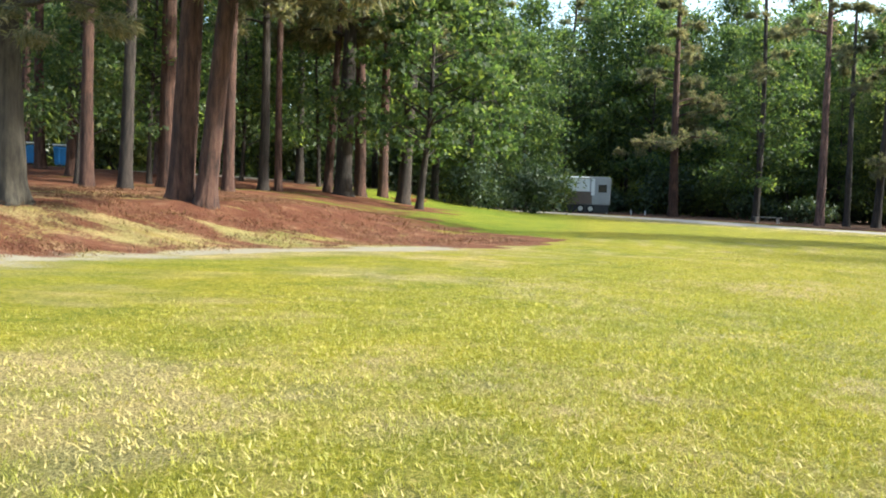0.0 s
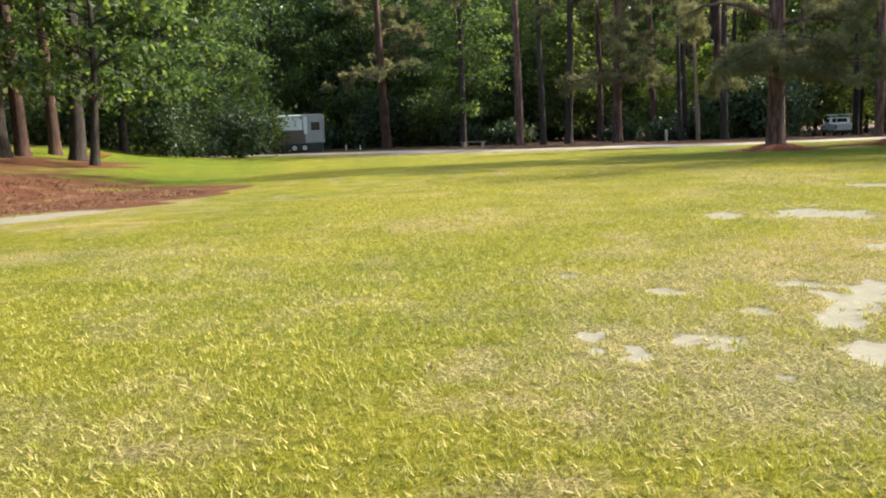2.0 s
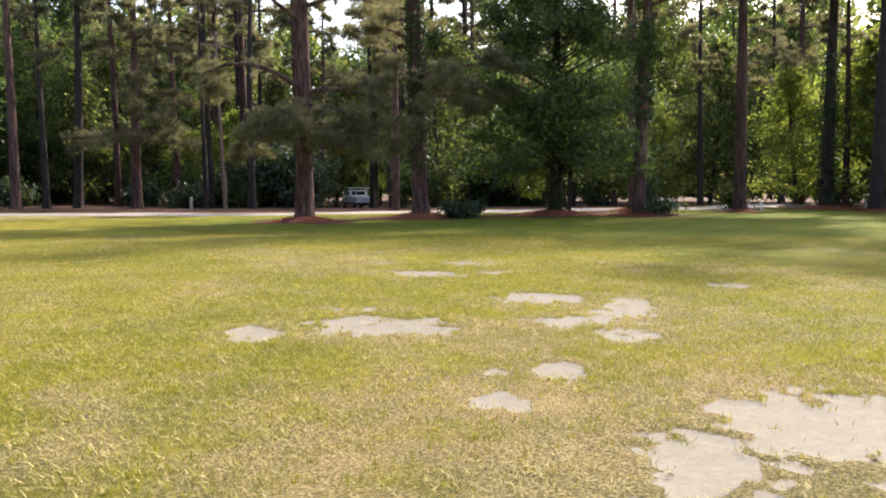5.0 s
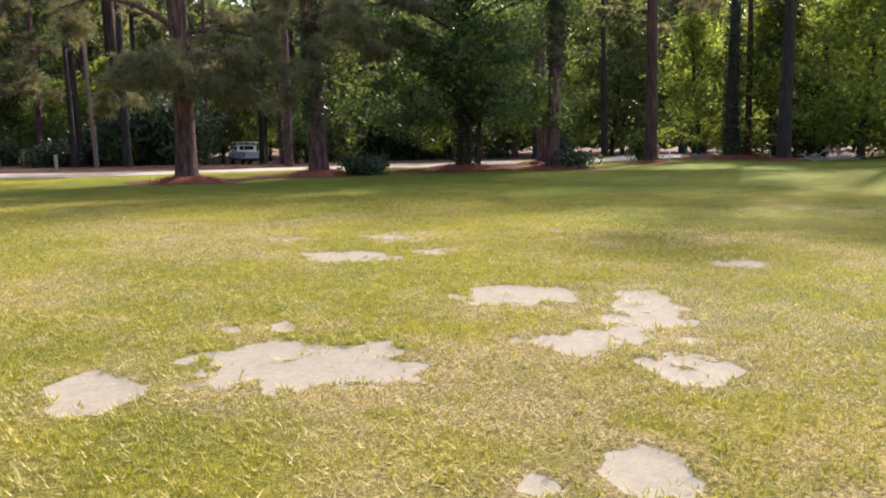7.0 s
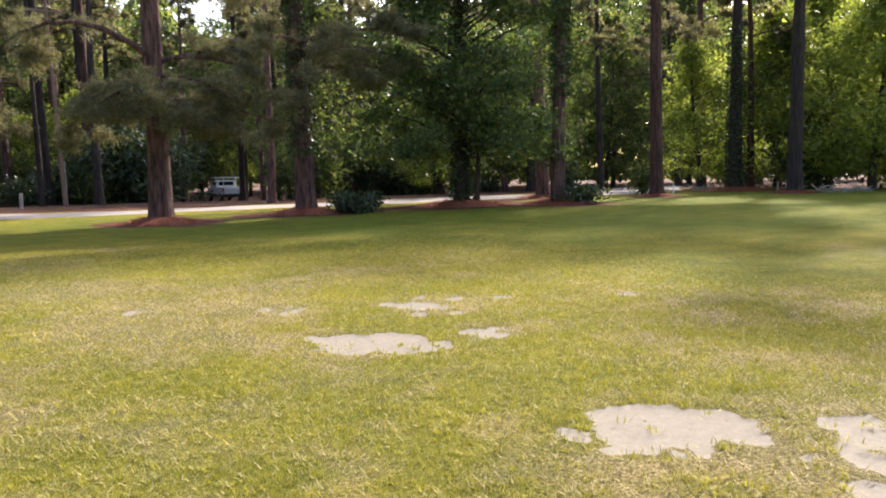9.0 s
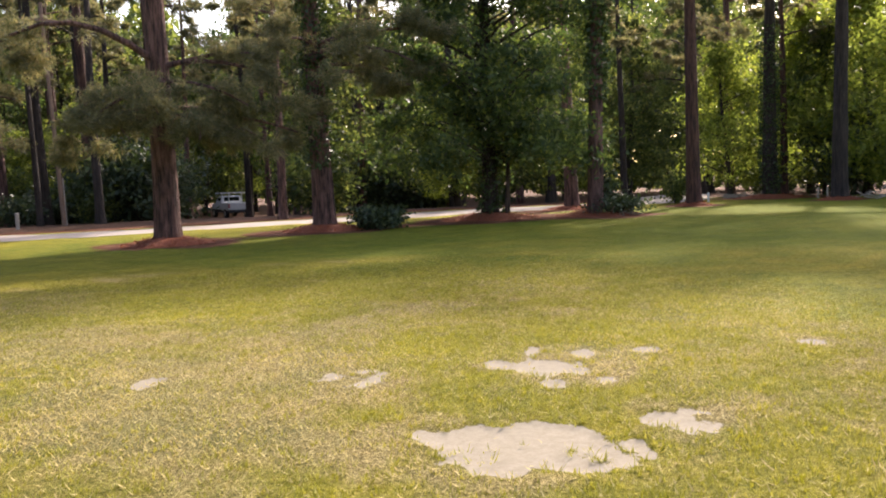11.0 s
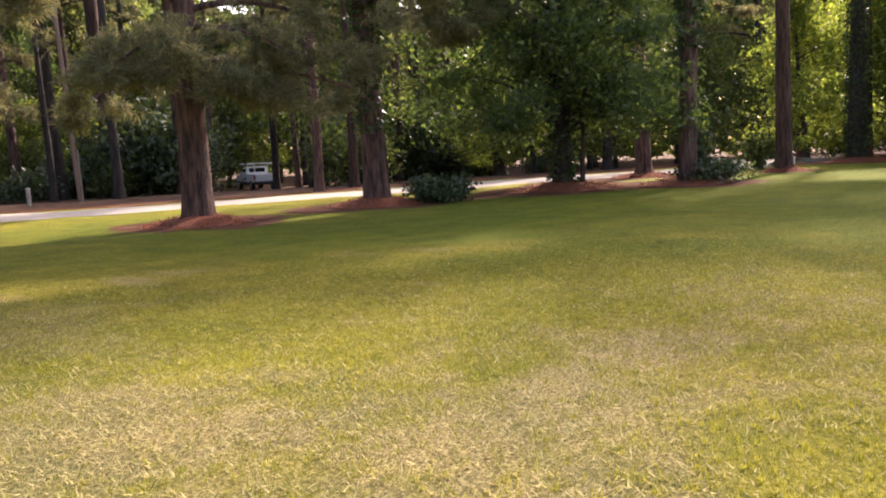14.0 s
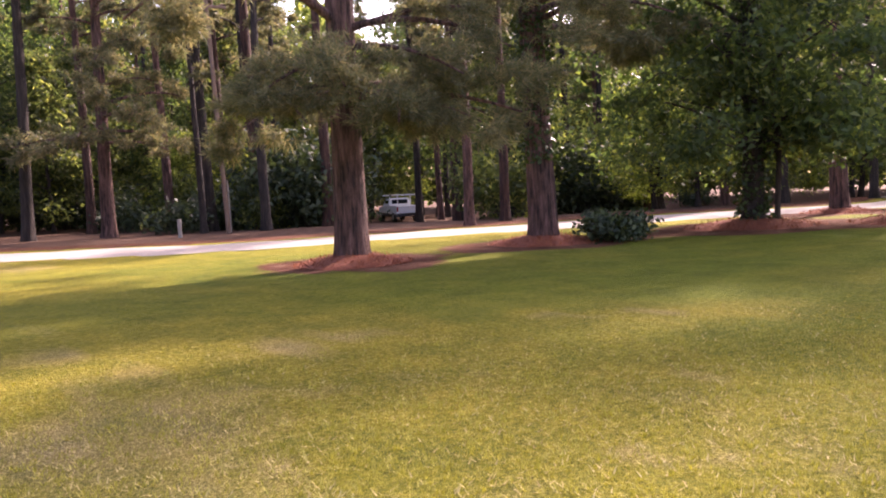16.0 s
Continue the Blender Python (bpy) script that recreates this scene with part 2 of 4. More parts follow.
# the worn ground about them, half grown over
PATCHES += [(8.7, 6.9, 0.32, 0.3, -25, 0.74), (8.25, 6.4, 0.2, 0.22, -25, 0.66), (8.65, 6.0, 0.2, 0.16, -25, 0.76), (9.4, 7.5, 0.16, 0.2, -27, 0.75), (9.8, 6.1, 0.7, 0.45, -28, 0.6),
            (12.13, 7.08, 0.25, 0.44, -40, 0.75), (15.24, 11.64, 0.21, 0.31, -44, 0.8), (12.87, 10.49, 0.11, 0.16, -43, 0.7), (11.5, 7.6, 1.1, 0.9, -40, 0.48), (8.02, 6.81, 0.2, 0.5, 6, 0.7)]
PATCHES += [(13.45, 12.87, 0.72, 0.56, -50, 1.15), (13.92, 13.94, 0.44, 0.23, -51, 0.9), (16.44, 11.95, 0.38, 0.8, -51, 0.95), (15.09, 11.7, 0.29, 0.38, -50, 0.95),
            (15.5, 11.5, 0.16, 0.26, -50, 0.9), (15.72, 11.13, 0.14, 0.13, -50, 0.85), (14.96, 10.82, 0.31, 0.38, -50, 1), (14.8, 12.14, 0.1, 0.17, -50, 0.8),
            (16.26, 13.21, 0.64, 0.44, -51, 1), (19.36, 12.51, 0.12, 0.23, -52, 0.8), (19.53, 12.21, 0.23, 0.28, -52, 0.9), (12.25, 13.4, 0.3, 0.4, -44, 1)]
PATCHES += [(16.99, 16.37, 0.65, 0.42, -57, 1.1), (17.96, 15.8, 0.28, 0.27, -58, 0.9), (19.23, 17.87, 0.08, 0.31, -62, 0.85), (18.63, 17.81, 0.14, 0.2, -61, 0.9),
            (18.82, 17.28, 0.34, 0.34, -61, 1), (19.39, 17.43, 0.1, 0.24, -62, 0.9), (18.65, 16.75, 0.12, 0.18, -60, 0.9), (18.29, 17.02, 0.1, 0.21, -60, 0.85),
            (19.84, 17.08, 0.19, 0.15, -62, 0.85), (20.99, 15.95, 0.14, 0.17, -63, 0.85), (16.57, 19.84, 0.16, 0.21, -60, 0.75), (17.56, 18.46, 0.42, 0.38, -60, 0.52)]
DRY = [(7.6, 14.3, 1.6, 1.1, 0, 0.5), (8.3, 6.6, 1.6, 1.3, 0, 0.45), (12.0, 8.0, 3.0, 2.2, -40, 0.4), (16.6, 19.0, 2.0, 1.5, 60, 0.68),
       (20.5, 15.5, 2.5, 1.6, -40, 0.35), (18.9, 17.4, 1.5, 1.0, -50, 0.35), (17.8, 21.5, 2.0, 1.3, -30, 0.4), (15.0, 11.0, 2.6, 1.8, 50, 0.3),
       (20.6, 20.6, 1.2, 0.9, 0, 0.3), (24.8, 26.8, 1.6, 0.7, -40, 0.5), (2.0, 4.6, 2.2, 1.4, 0, 0.35), (3.6, 5.6, 1.6, 1.0, 0, 0.3),
       (5.4, 9.0, 1.4, 0.9, 20, 0.35), (13.6, 17.2, 1.5, 1.0, 50, 0.4)]


def spots(x, y, table, flat=1.0, fall=0.5):
    v = np.zeros(np.shape(x))
    for cx, cy, a, b, turn, k in table:
        c, s = math.cos(radians(turn)), math.sin(radians(turn))
        u, w = ((x - cx) * c + (y - cy) * s) / a, (-(x - cx) * s + (y - cy) * c) / b
        v = np.maximum(v, k * flat - fall * (k if flat == 1.0 else 1.0) * (u * u + w * w))
    return np.clip(v, 0, 2)


def bareness(x, y):
    """Over 0.5 where the lawn is worn down to the sand."""
    v = spots(x, y, PATCHES, 1.35, 0.85)
    ragged = value_noise(x, y, 2.3) * 0.22 + value_noise(x + 5, y, 5.0) * 0.4 + value_noise(x, y + 3, 9.0) * 0.38
    return np.where(v > 0.02, v + (ragged - 0.5) * 3.3, 0)


def dryness(x, y):
    """From 0, green, to 1, dead straw."""
    mottle = value_noise(x + 3, y, 0.45) * 0.3 + value_noise(x, y + 8, 1.3) * 0.35 + value_noise(x + 31, y, 3.7) * 0.35
    worn = np.clip(spots(x, y, PATCHES, 1.35, 0.35), 0, 0.6) * 0.5
    return np.clip(1.55 * (mottle - 0.36) + 0.95 * spots(x, y, DRY) + worn, 0, 1.2)


def straw_edge(x, y):
    """Metres inside the pine straw that spreads from the bank, and past its far end."""
    inner = -(np.asarray(x) + 4.2) * 0.83 + (np.asarray(y) - 13.5) * 0.56
    past_end = (np.asarray(x) - 2.9) * 0.79 + (np.asarray(y) - 24.6) * 0.6
    return inner, past_end


ROAD_LINE = [(-30, 122), (-16, 103), (-4, 86), (5, 75), (14.5, 62.8), (22, 53), (27.5, 48.4), (32.5, 46.6), (38, 45.0), (43.5, 43.4),
             (48.8, 40.6), (52.8, 38.0), (57, 36.3), (63, 37.0), (72, 41), (90, 48)]
LANE_LINE = [(-60, 38), (-42, 43), (-27, 48.5), (-15, 57.5), (-8, 70), (-3, 84)]


def along(line, n):
    """A smooth line through the points: places and sideways directions."""
    p = np.array(line, float)
    t = np.linspace(0, len(p) - 1, n)
    out = []
    for v in t:
        i = min(int(v), len(p) - 2)
        f = v - i
        a, b, c, d = p[max(i - 1, 0)], p[i], p[i + 1], p[min(i + 2, len(p) - 1)]
        out.append(0.5 * (2 * b + (c - a) * f + (2 * a - 5 * b + 4 * c - d) * f * f + (3 * b - a - 3 * c + d) * f ** 3))
    out = np.array(out)
    d = np.gradient(out, axis=0)
    d /= np.linalg.norm(d, axis=1)[:, None]
    return out, np.stack([-d[:, 1], d[:, 0]], 1)


road_pts, road_side = along(ROAD_LINE, 220)
lane_pts, lane_side = along(LANE_LINE, 80)


def beyond_road(x, y):
    """Metres past the road's middle on its wooded side, minus on the lawn's side."""
    x, y = np.atleast_1d(np.asarray(x, float)), np.atleast_1d(np.asarray(y, float))
    best, sign = np.full(x.shape, 1e9), np.zeros(x.shape)
    for (px, py), (nx, ny) in zip(road_pts, road_side):
        d = np.hypot(x - px, y - py)
        s = (x - px) * nx + (y - py) * ny
        m = d < best
        best[m], sign[m] = d[m], np.sign(s[m])
    return best * sign


# trees that stand out: place, trunk radius, and so on, are used for the mounds and the litter as well
MOUNDS = [(27.25, 37.1, 1.35), (33.6, 36.85, 1.5), (40.4, 34.3, 2.0), (42.6, 30.6, 1.6), (51.8, 30.5, 0.9), (62.5, 30.4, 2.0), (57.6, 25.4, 1.0), (48.9, 35.6, 1.4)]


# ---------- mesh helpers ----------
def mesh_of(name, verts, faces, mat, smooth=False):
    """faces: an array of triangles or of quads."""
    me = bpy.data.meshes.new(name)
    verts, faces = np.asarray(verts, np.float32), np.asarray(faces, np.int32)
    k = faces.shape[1]
    me.vertices.add(len(verts))
    me.vertices.foreach_set("co", verts.ravel())
    me.loops.add(faces.size)
    me.loops.foreach_set("vertex_index", faces.ravel())
    me.polygons.add(len(faces))
    me.polygons.foreach_set("loop_start", np.arange(0, faces.size, k, dtype=np.int32))
    me.polygons.foreach_set("loop_total", np.full(len(faces), k, np.int32))
    me.update(calc_edges=True)
    me.validate()
    if smooth:
        me.polygons.foreach_set("use_smooth", np.ones(len(faces), bool))
    me.materials.append(mat)
    return me


def child(name, me, parent, label=""):
    ob = new(name, me)
    ob.parent = parent
    return tagged(ob, label)


def part(name, bm, mat, parent, label="", smooth=False):
    me = bpy.data.meshes.new(name)
    bm.to_mesh(me)
    bm.free()
    if smooth:
        for f in me.polygons:
            f.use_smooth = True
    me.materials.append(mat)
    return child(name, me, parent, label)


def box(bm, x0, x1, y0, y1, z0, z1, bevel=0.0):
    m = Matrix.LocRotScale(((x0 + x1) / 2, (y0 + y1) / 2, (z0 + z1) / 2), None, (x1 - x0, y1 - y0, z1 - z0))
    got = bmesh.ops.create_cube(bm, size=1, matrix=m)["verts"]
    if bevel:
        edges = {e for v in got for e in v.link_edges}
        bmesh.ops.bevel(bm, geom=list(edges), offset=bevel, segments=2, affect="EDGES", profile=0.5)
    return bm


def cyl(bm, centre, r, length, axis="Z", r2=None, n=20):
    turn = {"Z": Matrix(), "X": Matrix.Rotation(radians(90), 4, "Y"), "Y": Matrix.Rotation(radians(90), 4, "X")}[axis]
    bmesh.ops.create_cone(bm, cap_ends=True, segments=n, radius1=r, radius2=r if r2 is None else r2, depth=length, matrix=Matrix.Translation(centre) @ turn)
    return bm


def tube(path, radii, n=8, wobble=0.0, seed=0, cap=True):
    """A tapered tube along a path: verts and quads."""
    path, radii = np.asarray(path, float), np.asarray(radii, float)
    d = np.gradient(path, axis=0)
    d /= np.linalg.norm(d, axis=1)[:, None] + 1e-9
    ref = np.array([1.0, 0.13, 0.07]) if abs(d[0][2]) > 0.6 else np.array([0.05, 0.1, 1.0])
    u = np.cross(d, ref)
    u /= np.linalg.norm(u, axis=1)[:, None]
    w = np.cross(d, u)
    a = np.linspace(0, 2 * math.pi, n, endpoint=False)
    r = radii[:, None] * np.ones(n)
    if wobble:
        g = np.random.default_rng(seed)
        low = g.random(n)
        r = r * (1 + wobble * (0.6 * (low[None, :] - 0.5) + (g.random((len(path), n)) - 0.5)))
    v = path[:, None, :] + r[..., None] * (np.cos(a)[None, :, None] * u[:, None, :] + np.sin(a)[None, :, None] * w[:, None, :])
    i = np.arange(len(path) - 1)[:, None] * n
    j = np.arange(n)[None, :]
    k = (j + 1) % n
    q = np.stack([i + j, i + k, i + n + k, i + n + j], -1).reshape(-1, 4)
    return v.reshape(-1, 3), q


def joined(pieces):
    vs, fs, o = [], [], 0
    for v, f in pieces:
        vs.append(v)
        fs.append(f + o)
        o += len(v)
    return np.concatenate(vs), np.concatenate(fs)


def unit(v):
    return v / (np.linalg.norm(v, axis=-1, keepdims=True) + 1e-9)


def needle_tufts(points, aims, g, count=12, length=0.24, width=0.02, spread=0.9):
    """Bursts of narrow needles round each twig end."""
    n = len(points)
    d = unit(aims[:, None, :] * 0.8 + spread * g.normal(size=(n, count, 3)))
    side = unit(np.cross(d, g.normal(size=(n, count, 3))))
    ln = length * (0.6 + 0.7 * g.random((n, count, 1)))
    base = points[:, None, :] + 0.05 * g.normal(size=(n, count, 3))
    tip = base + d * ln
    tip[..., 2] -= 0.12 * ln[..., 0]
    root = base + d * ln * 0.08
    v = np.stack([root - side * width, tip, root + side * width], 2).reshape(-1, 3)
    return v, np.arange(n * count * 3).reshape(-1, 3)


def leaf_cards(points, g, size=0.16, up=0.5, long=1.5, simple=False):
    """Small pointed leaves, each a bent kite."""
    n = len(points)
    nrm = unit(g.normal(size=(n, 3)) + np.array([0, 0, up]))
    d = unit(np.cross(nrm, g.normal(size=(n, 3))))
    s = np.cross(nrm, d)
    k = size * (0.6 + 0.8 * g.random((n, 1)))
    p0 = points - d * k * long * 0.5
    p2 = points + d * k * long * 0.5 - nrm * k * 0.25
    p1 = points - s * k * 0.5 + nrm * k * 0.1
    p3 = points + s * k * 0.5 + nrm * k * 0.1
    if simple:
        return np.stack([p0 - s * k * 0.3, p2, p3 - d * k * 0.35], 1).reshape(-1, 3), np.arange(n * 3).reshape(-1, 3)
    v = np.stack([p0, p1, p2, p3], 1).reshape(-1, 3)
    return v, np.arange(n * 4).reshape(-1, 4)


def trunk_path(h, lean=(0, 0), bend=0.0, seed=0, rows=26):
    g = np.random.default_rng(seed)
    z = np.linspace(0, 1, rows) ** 1.25
    px, py = g.random(2) * 6
    x = lean[0] * z * h + bend * (np.sin(z * 4 + px) - math.sin(px))
    y = lean[1] * z * h + bend * (np.sin(z * 3.2 + py) - math.sin(py))
    return np.stack([x, y, z * h - 0.15], 1), z


def trunk_mesh(r, h, lean=(0, 0), bend=0.1, seed=0, n=18, flare=0.36, wobble=0.12, top=0.25):
    """A trunk with upright plates and grooves in its bark and a foot that spreads into roots."""
    rows = 26 if n < 20 else 70
    p, z = trunk_path(h, lean, bend, seed, rows)
    hz = p[:, 2] + 0.15
    rad = r * (1 - (1 - top) * z ** 0.9) * (1 + flare * np.exp(-hz / 0.35))
    n = n if n < 20 else n * 2
    v, q = tube(p, rad, n)
    a = np.tile(np.linspace(0, 2 * math.pi, n, endpoint=False), rows)
    zz = np.repeat(hz, n)
    plates = value_noise(np.cos(a) * 7 + seed, np.sin(a) * 7 + zz * 0.5, 1.0) - 0.5
    fine = value_noise(np.cos(a) * 16 + seed, np.sin(a) * 16 + zz * 2.2, 1.0) - 0.5
    roots = np.sin(a * 5 + seed) * np.exp(-zz / 0.3)
    mid = np.repeat(p, n, axis=0)
    return (mid + (v - mid) * (1 + wobble * plates + 0.6 * wobble * fine + 0.16 * roots)[:, None], q), p


def branch(g, start, heading, length, droop=0.1, rise=0.0, rows=7):
    """A crooked limb: its path."""
    t = np.linspace(0, 1, rows)[:, None]
    heading = unit(np.asarray(heading, float))
    side = unit(np.cross(heading, [0, 0, 1.0]))
    p = np.asarray(start) + heading * t * length
    p = p + side * (g.normal() * 0.12 * length * np.sin(t * 3) + g.normal() * 0.05 * length * np.sin(t * 7))
    p[:, 2] += (rise * length * np.sin(t[:, 0] * 2.2) - droop * length * t[:, 0] ** 2)
    return p


def pine_parts(r, h, cb, reach, seed, tufts, lean=(0, 0), bend=0.12, bark_n=18, needle=(12, 0.24, 0.02), extra=(), limbs_n=26):
    """Trunk, limbs and needle crown of one pine, as arrays. extra: limbs (height, heading degrees, length, rise, droop, needles from)."""
    g = np.random.default_rng(seed)
    tv, path = trunk_mesh(r, h, lean, bend, seed, bark_n)
    limbs, pts, aims = [], [], []
    todo = []
    for i in range(limbs_n):
        k = (i + g.random()) / limbs_n
        z = cb + (h - cb) * 0.96 * k
        ln = reach * (1.0 - 0.75 * k) * (0.6 + 0.6 * g.random())
        todo.append((z, g.random() * 360, ln, 0.12, 0.12, 0.3))
    todo += list(extra)
    per = max(8, tufts // len(todo))
    for z, head, ln, rise, droop, start in todo:
        x = np.interp(z, path[:, 2], path[:, 0])
        y = np.interp(z, path[:, 2], path[:, 1])
        a = radians(head)
        b = branch(g, (x, y, z), (math.cos(a), math.sin(a), 0.12), ln, droop, rise)
        lr = max(0.02, 0.016 * ln + 0.015)
        limbs.append(tube(b, np.linspace(lr * 1.3, lr * 0.3, len(b)), 6))
        m = int(per * (0.5 + ln / reach))
        t = start + (1 - start) * np.sqrt(g.random(m))
        q = np.stack([np.interp(t, np.linspace(0, 1, len(b)), b[:, c]) for c in range(3)], 1)
        off = g.normal(size=(m, 3)) * np.array([1, 1, 0.55]) * (0.1 + 0.13 * ln)
        knots = max(3, int(ln * 3))
        kc = g.normal(size=(knots, 3)) * np.array([1, 1, 0.5]) * 0.13 * ln
        pick = (t * knots).astype(int) % knots
        off = 0.38 * off + 1.25 * kc[pick]
        pts.append(q + off)
        aims.append(unit(off + np.array([math.cos(a), math.sin(a), 0.5]) * 0.5))
    crown = needle_tufts(np.concatenate(pts), np.concatenate(aims), g, *needle)
    return tv, limbs, crown


def broad_parts(r, h, cb, reach, seed, leaves, size, lean=(0, 0), bend=0.2, clumps=60, low_reach=1.0, squash=0.5, clump_r=1.0, simple=False, low=1.0):
    """Trunk, limbs and leaves of one broad-leaved tree, as arrays."""
    g = np.random.default_rng(seed)
    tv, path = trunk_mesh(r, h * 0.93, lean, bend, seed, 12, 0.45)
    limbs, pts = [], []
    per = leaves // clumps
    for i in range(clumps):
        k = ((i + g.random()) / clumps) ** low
        z = cb + (h - cb) * k
        wide = math.sin(min(1.0, 0.18 + 0.95 * k) * math.pi) ** 0.6 if k > 0.3 else low_reach
        ln = reach * wide * (0.3 + 0.8 * g.random())
        a = g.random() * 2 * math.pi
        x = np.interp(z * 0.85, path[:, 2], path[:, 0])
        y = np.interp(z * 0.85, path[:, 2], path[:, 1])
        b = branch(g, (x, y, max(0.6, z * 0.85)), (math.cos(a), math.sin(a), 0.35), ln, 0.05, 0.1, 5)
        b[-1, 2] = z
        if i % 2 == 0:
            limbs.append(tube(b, np.linspace(0.02 + 0.012 * ln, 0.01, len(b)), 5))
        m = int(per * (0.5 + g.random()))
        cr = clump_r * (0.6 + 0.8 * g.random())
        layers = g.normal(size=(m, 3))
        layers[:, 2] = np.round(layers[:, 2] * 1.6) / 1.6 + 0.18 * g.normal(size=m)
        pts.append(b[-1] + layers * cr * np.array([0.62, 0.62, squash * 0.62]))
    p = np.concatenate(pts)
    p = p[p[:, 2] > 0.25]
    return tv, limbs, leaf_cards(p, g, size, simple=simple)


def tree(kind, label, category, parts, mats, x, y, turn=0.0, group="", scale=1.0, names=("trunk", "limb", "crown"), split=False):
    top = new(kind)
    for nm, arr, mt in zip(names, parts, mats):
        if isinstance(arr, list):
            if not split:
                tagged(child("branchwork", mesh_of(kind + "_branchwork", *joined(arr), mt, True), top), kind="stuff")
            for v, f in arr if split else ():
                child("limb", mesh_of(kind + "_limb", v, f, mt, True), top)
            continue
        child(nm, mesh_of(kind + "_" + nm, arr[0], arr[1], mt, nm != "crown" and nm != "ivy"), top)
    top.matrix_basis = pose(x, y, float(height(x, y)) - 0.02, 0, 0, turn) @ Matrix.Scale(scale, 4)
    return tagged(top, label, category, group)


def ivy_on(path, r, z0, z1, g, n, size, spread=0.12):
    z = z0 + (z1 - z0) * g.random(n)
    x, y = np.interp(z, path[:, 2], path[:, 0]), np.interp(z, path[:, 2], path[:, 1])
    a = g.random(n) * 2 * math.pi
    rr = r * (1.05 - 0.3 * z / 20) + np.abs(g.normal(size=n)) * spread * (0.6 + 0.8 * value_noise(a * 2, z, 0.9))
    return leaf_cards(np.stack([x + np.cos(a) * rr, y + np.sin(a) * rr, z], 1), g, size, 0.3, 1.2)


# ---------- ground ----------
def graded(fine0, fine1, fine, coarse):
    """Coordinates, close together in the middle and spreading out to the horizon."""
    mid = list(np.arange(fine0, fine1, fine))
    lo, hi = [], []
    v, s = fine0, fine
    while v > -1500:
        s = min(s * 1.12, coarse) if abs(v - fine0) < 110 else s * 1.5
        v -= s
        lo.append(v)
    v, s = fine1, fine
    while v < 1500:
        s = min(s * 1.12, coarse) if abs(v - fine1) < 110 else s * 1.5
        hi.append(v)
        v += s
    return np.array(lo[::-1] + mid + hi)


gx, gy = graded(4.0, 22.0, 0.09, 1.4), graded(2.0, 22.0, 0.09, 1.4)
GX, GY = np.meshgrid(gx, gy)
GZ = height(GX, GY)
bare = bareness(GX, GY)
foot = bank(GX, GY)
inner, past_end = straw_edge(GX, GY)
wander = 2.2 * (value_noise(GX, GY, 0.35) - 0.5) + 1.4 * (value_noise(GX, GY, 1.1) - 0.5)
sandy_edge = np.exp(-((inner + wander * 0.6 - 0.2) / 1.15) ** 2) * (1 - step(0.5, 3, GX)) * step(4, 12, GY)
bare = np.maximum(bare, sandy_edge * (0.13 + 0.5 * value_noise(GX, GY, 0.4) + 0.35 * value_noise(GX, GY, 1.3) + 0.3 * value_noise(GX, GY, 3.2)))
past = beyond_road(GX.ravel(), GY.ravel()).reshape(GX.shape)
straw = step(-0.2, 0.9, inner + wander) * (1 - step(0.5, 8.0, past_end + 1.5 * wander)) * (-0.02 + 0.5 * value_noise(GX, GY, 0.3) + 0.5 * value_noise(GX, GY, 1.1) + 0.3 * value_noise(GX, GY, 3.4)) * step(5, 12, GY)
# thin straw on the bank's far end, its brown also painting shade there
straw = np.maximum(straw, step(0.0, 2.0, foot) * (1 - step(-3, 2, GX)) * step(22, 27, GY) * (1 - step(46, 54, GY)) * (0.1 + 0.55 * value_noise(GX, GY, 0.5) + 0.4 * value_noise(GX, GY, 1.6)))
for mx, my, mr in MOUNDS:
    reach = np.hypot(GX - mx, GY - my) / (mr * 1.9)
    straw = np.maximum(straw, 1.15 * np.exp(-reach ** 2.5) * (0.55 + 0.75 * value_noise(GX, GY, 1.7)))
for (ax, ay), (bx, by) in (((27.2, 37.3), (33.6, 37.2)), ((33.6, 37.0), (40.4, 34.6)), ((40.4, 34.3), (42.4, 30.8)), ((40.4, 35), (48.9, 36.0))):
    k = np.clip(((GX - ax) * (bx - ax) + (GY - ay) * (by - ay)) / ((bx - ax) ** 2 + (by - ay) ** 2), 0, 1)
    off = np.hypot(GX - ax - k * (bx - ax), GY - ay - k * (by - ay))
    straw = np.maximum(straw, np.exp(-(off / 1.8) ** 2) * (0.3 + 0.75 * value_noise(GX, GY, 0.9)))
straw = np.maximum(straw, 0.95 * np.exp(-((past - 4.6) / 1.6) ** 2))
litter = step(3.2, 6.0, past)
litter = np.maximum(litter, step(14, 30, foot) * (1 - step(-8, 2, GX)) * (GY > 10))
litter = np.maximum(litter, step(62, 70, GX))
dry_minus_shade = dryness(GX, GY) * (0.55 + 0.45 * (np.hypot(GX - 11, GY - 10) < 22)) + 0.55 * np.exp(-((past + 5.2) / 2.6) ** 2)
# below zero before the trees: lush grass, and their shade put in its colour
dry_minus_shade = dry_minus_shade - 0.6 * step(25, 40, 0.8 * GX + 0.6 * GY) * (past < -3) * step(18, 26, GX) + 0.45 * step(-2.5, 0.3, inner) * (1 - step(2, 5, GX)) * step(6, 12, GY) * (1 - step(24, 32, GY))
# darker green on the bank's far end, shade put into the colour
dry_minus_shade = dry_minus_shade - 0.75 * step(25, 32, GY) * (1 - step(2, 7, GX)) * step(-4.0, -1.0, foot) * (GY < 70)
GZ = GZ - 0.02 * np.clip(bare, 0, 1) - 0.05 * (np.abs(past) < 2.6)
nx_, ny_ = len(gx), len(gy)
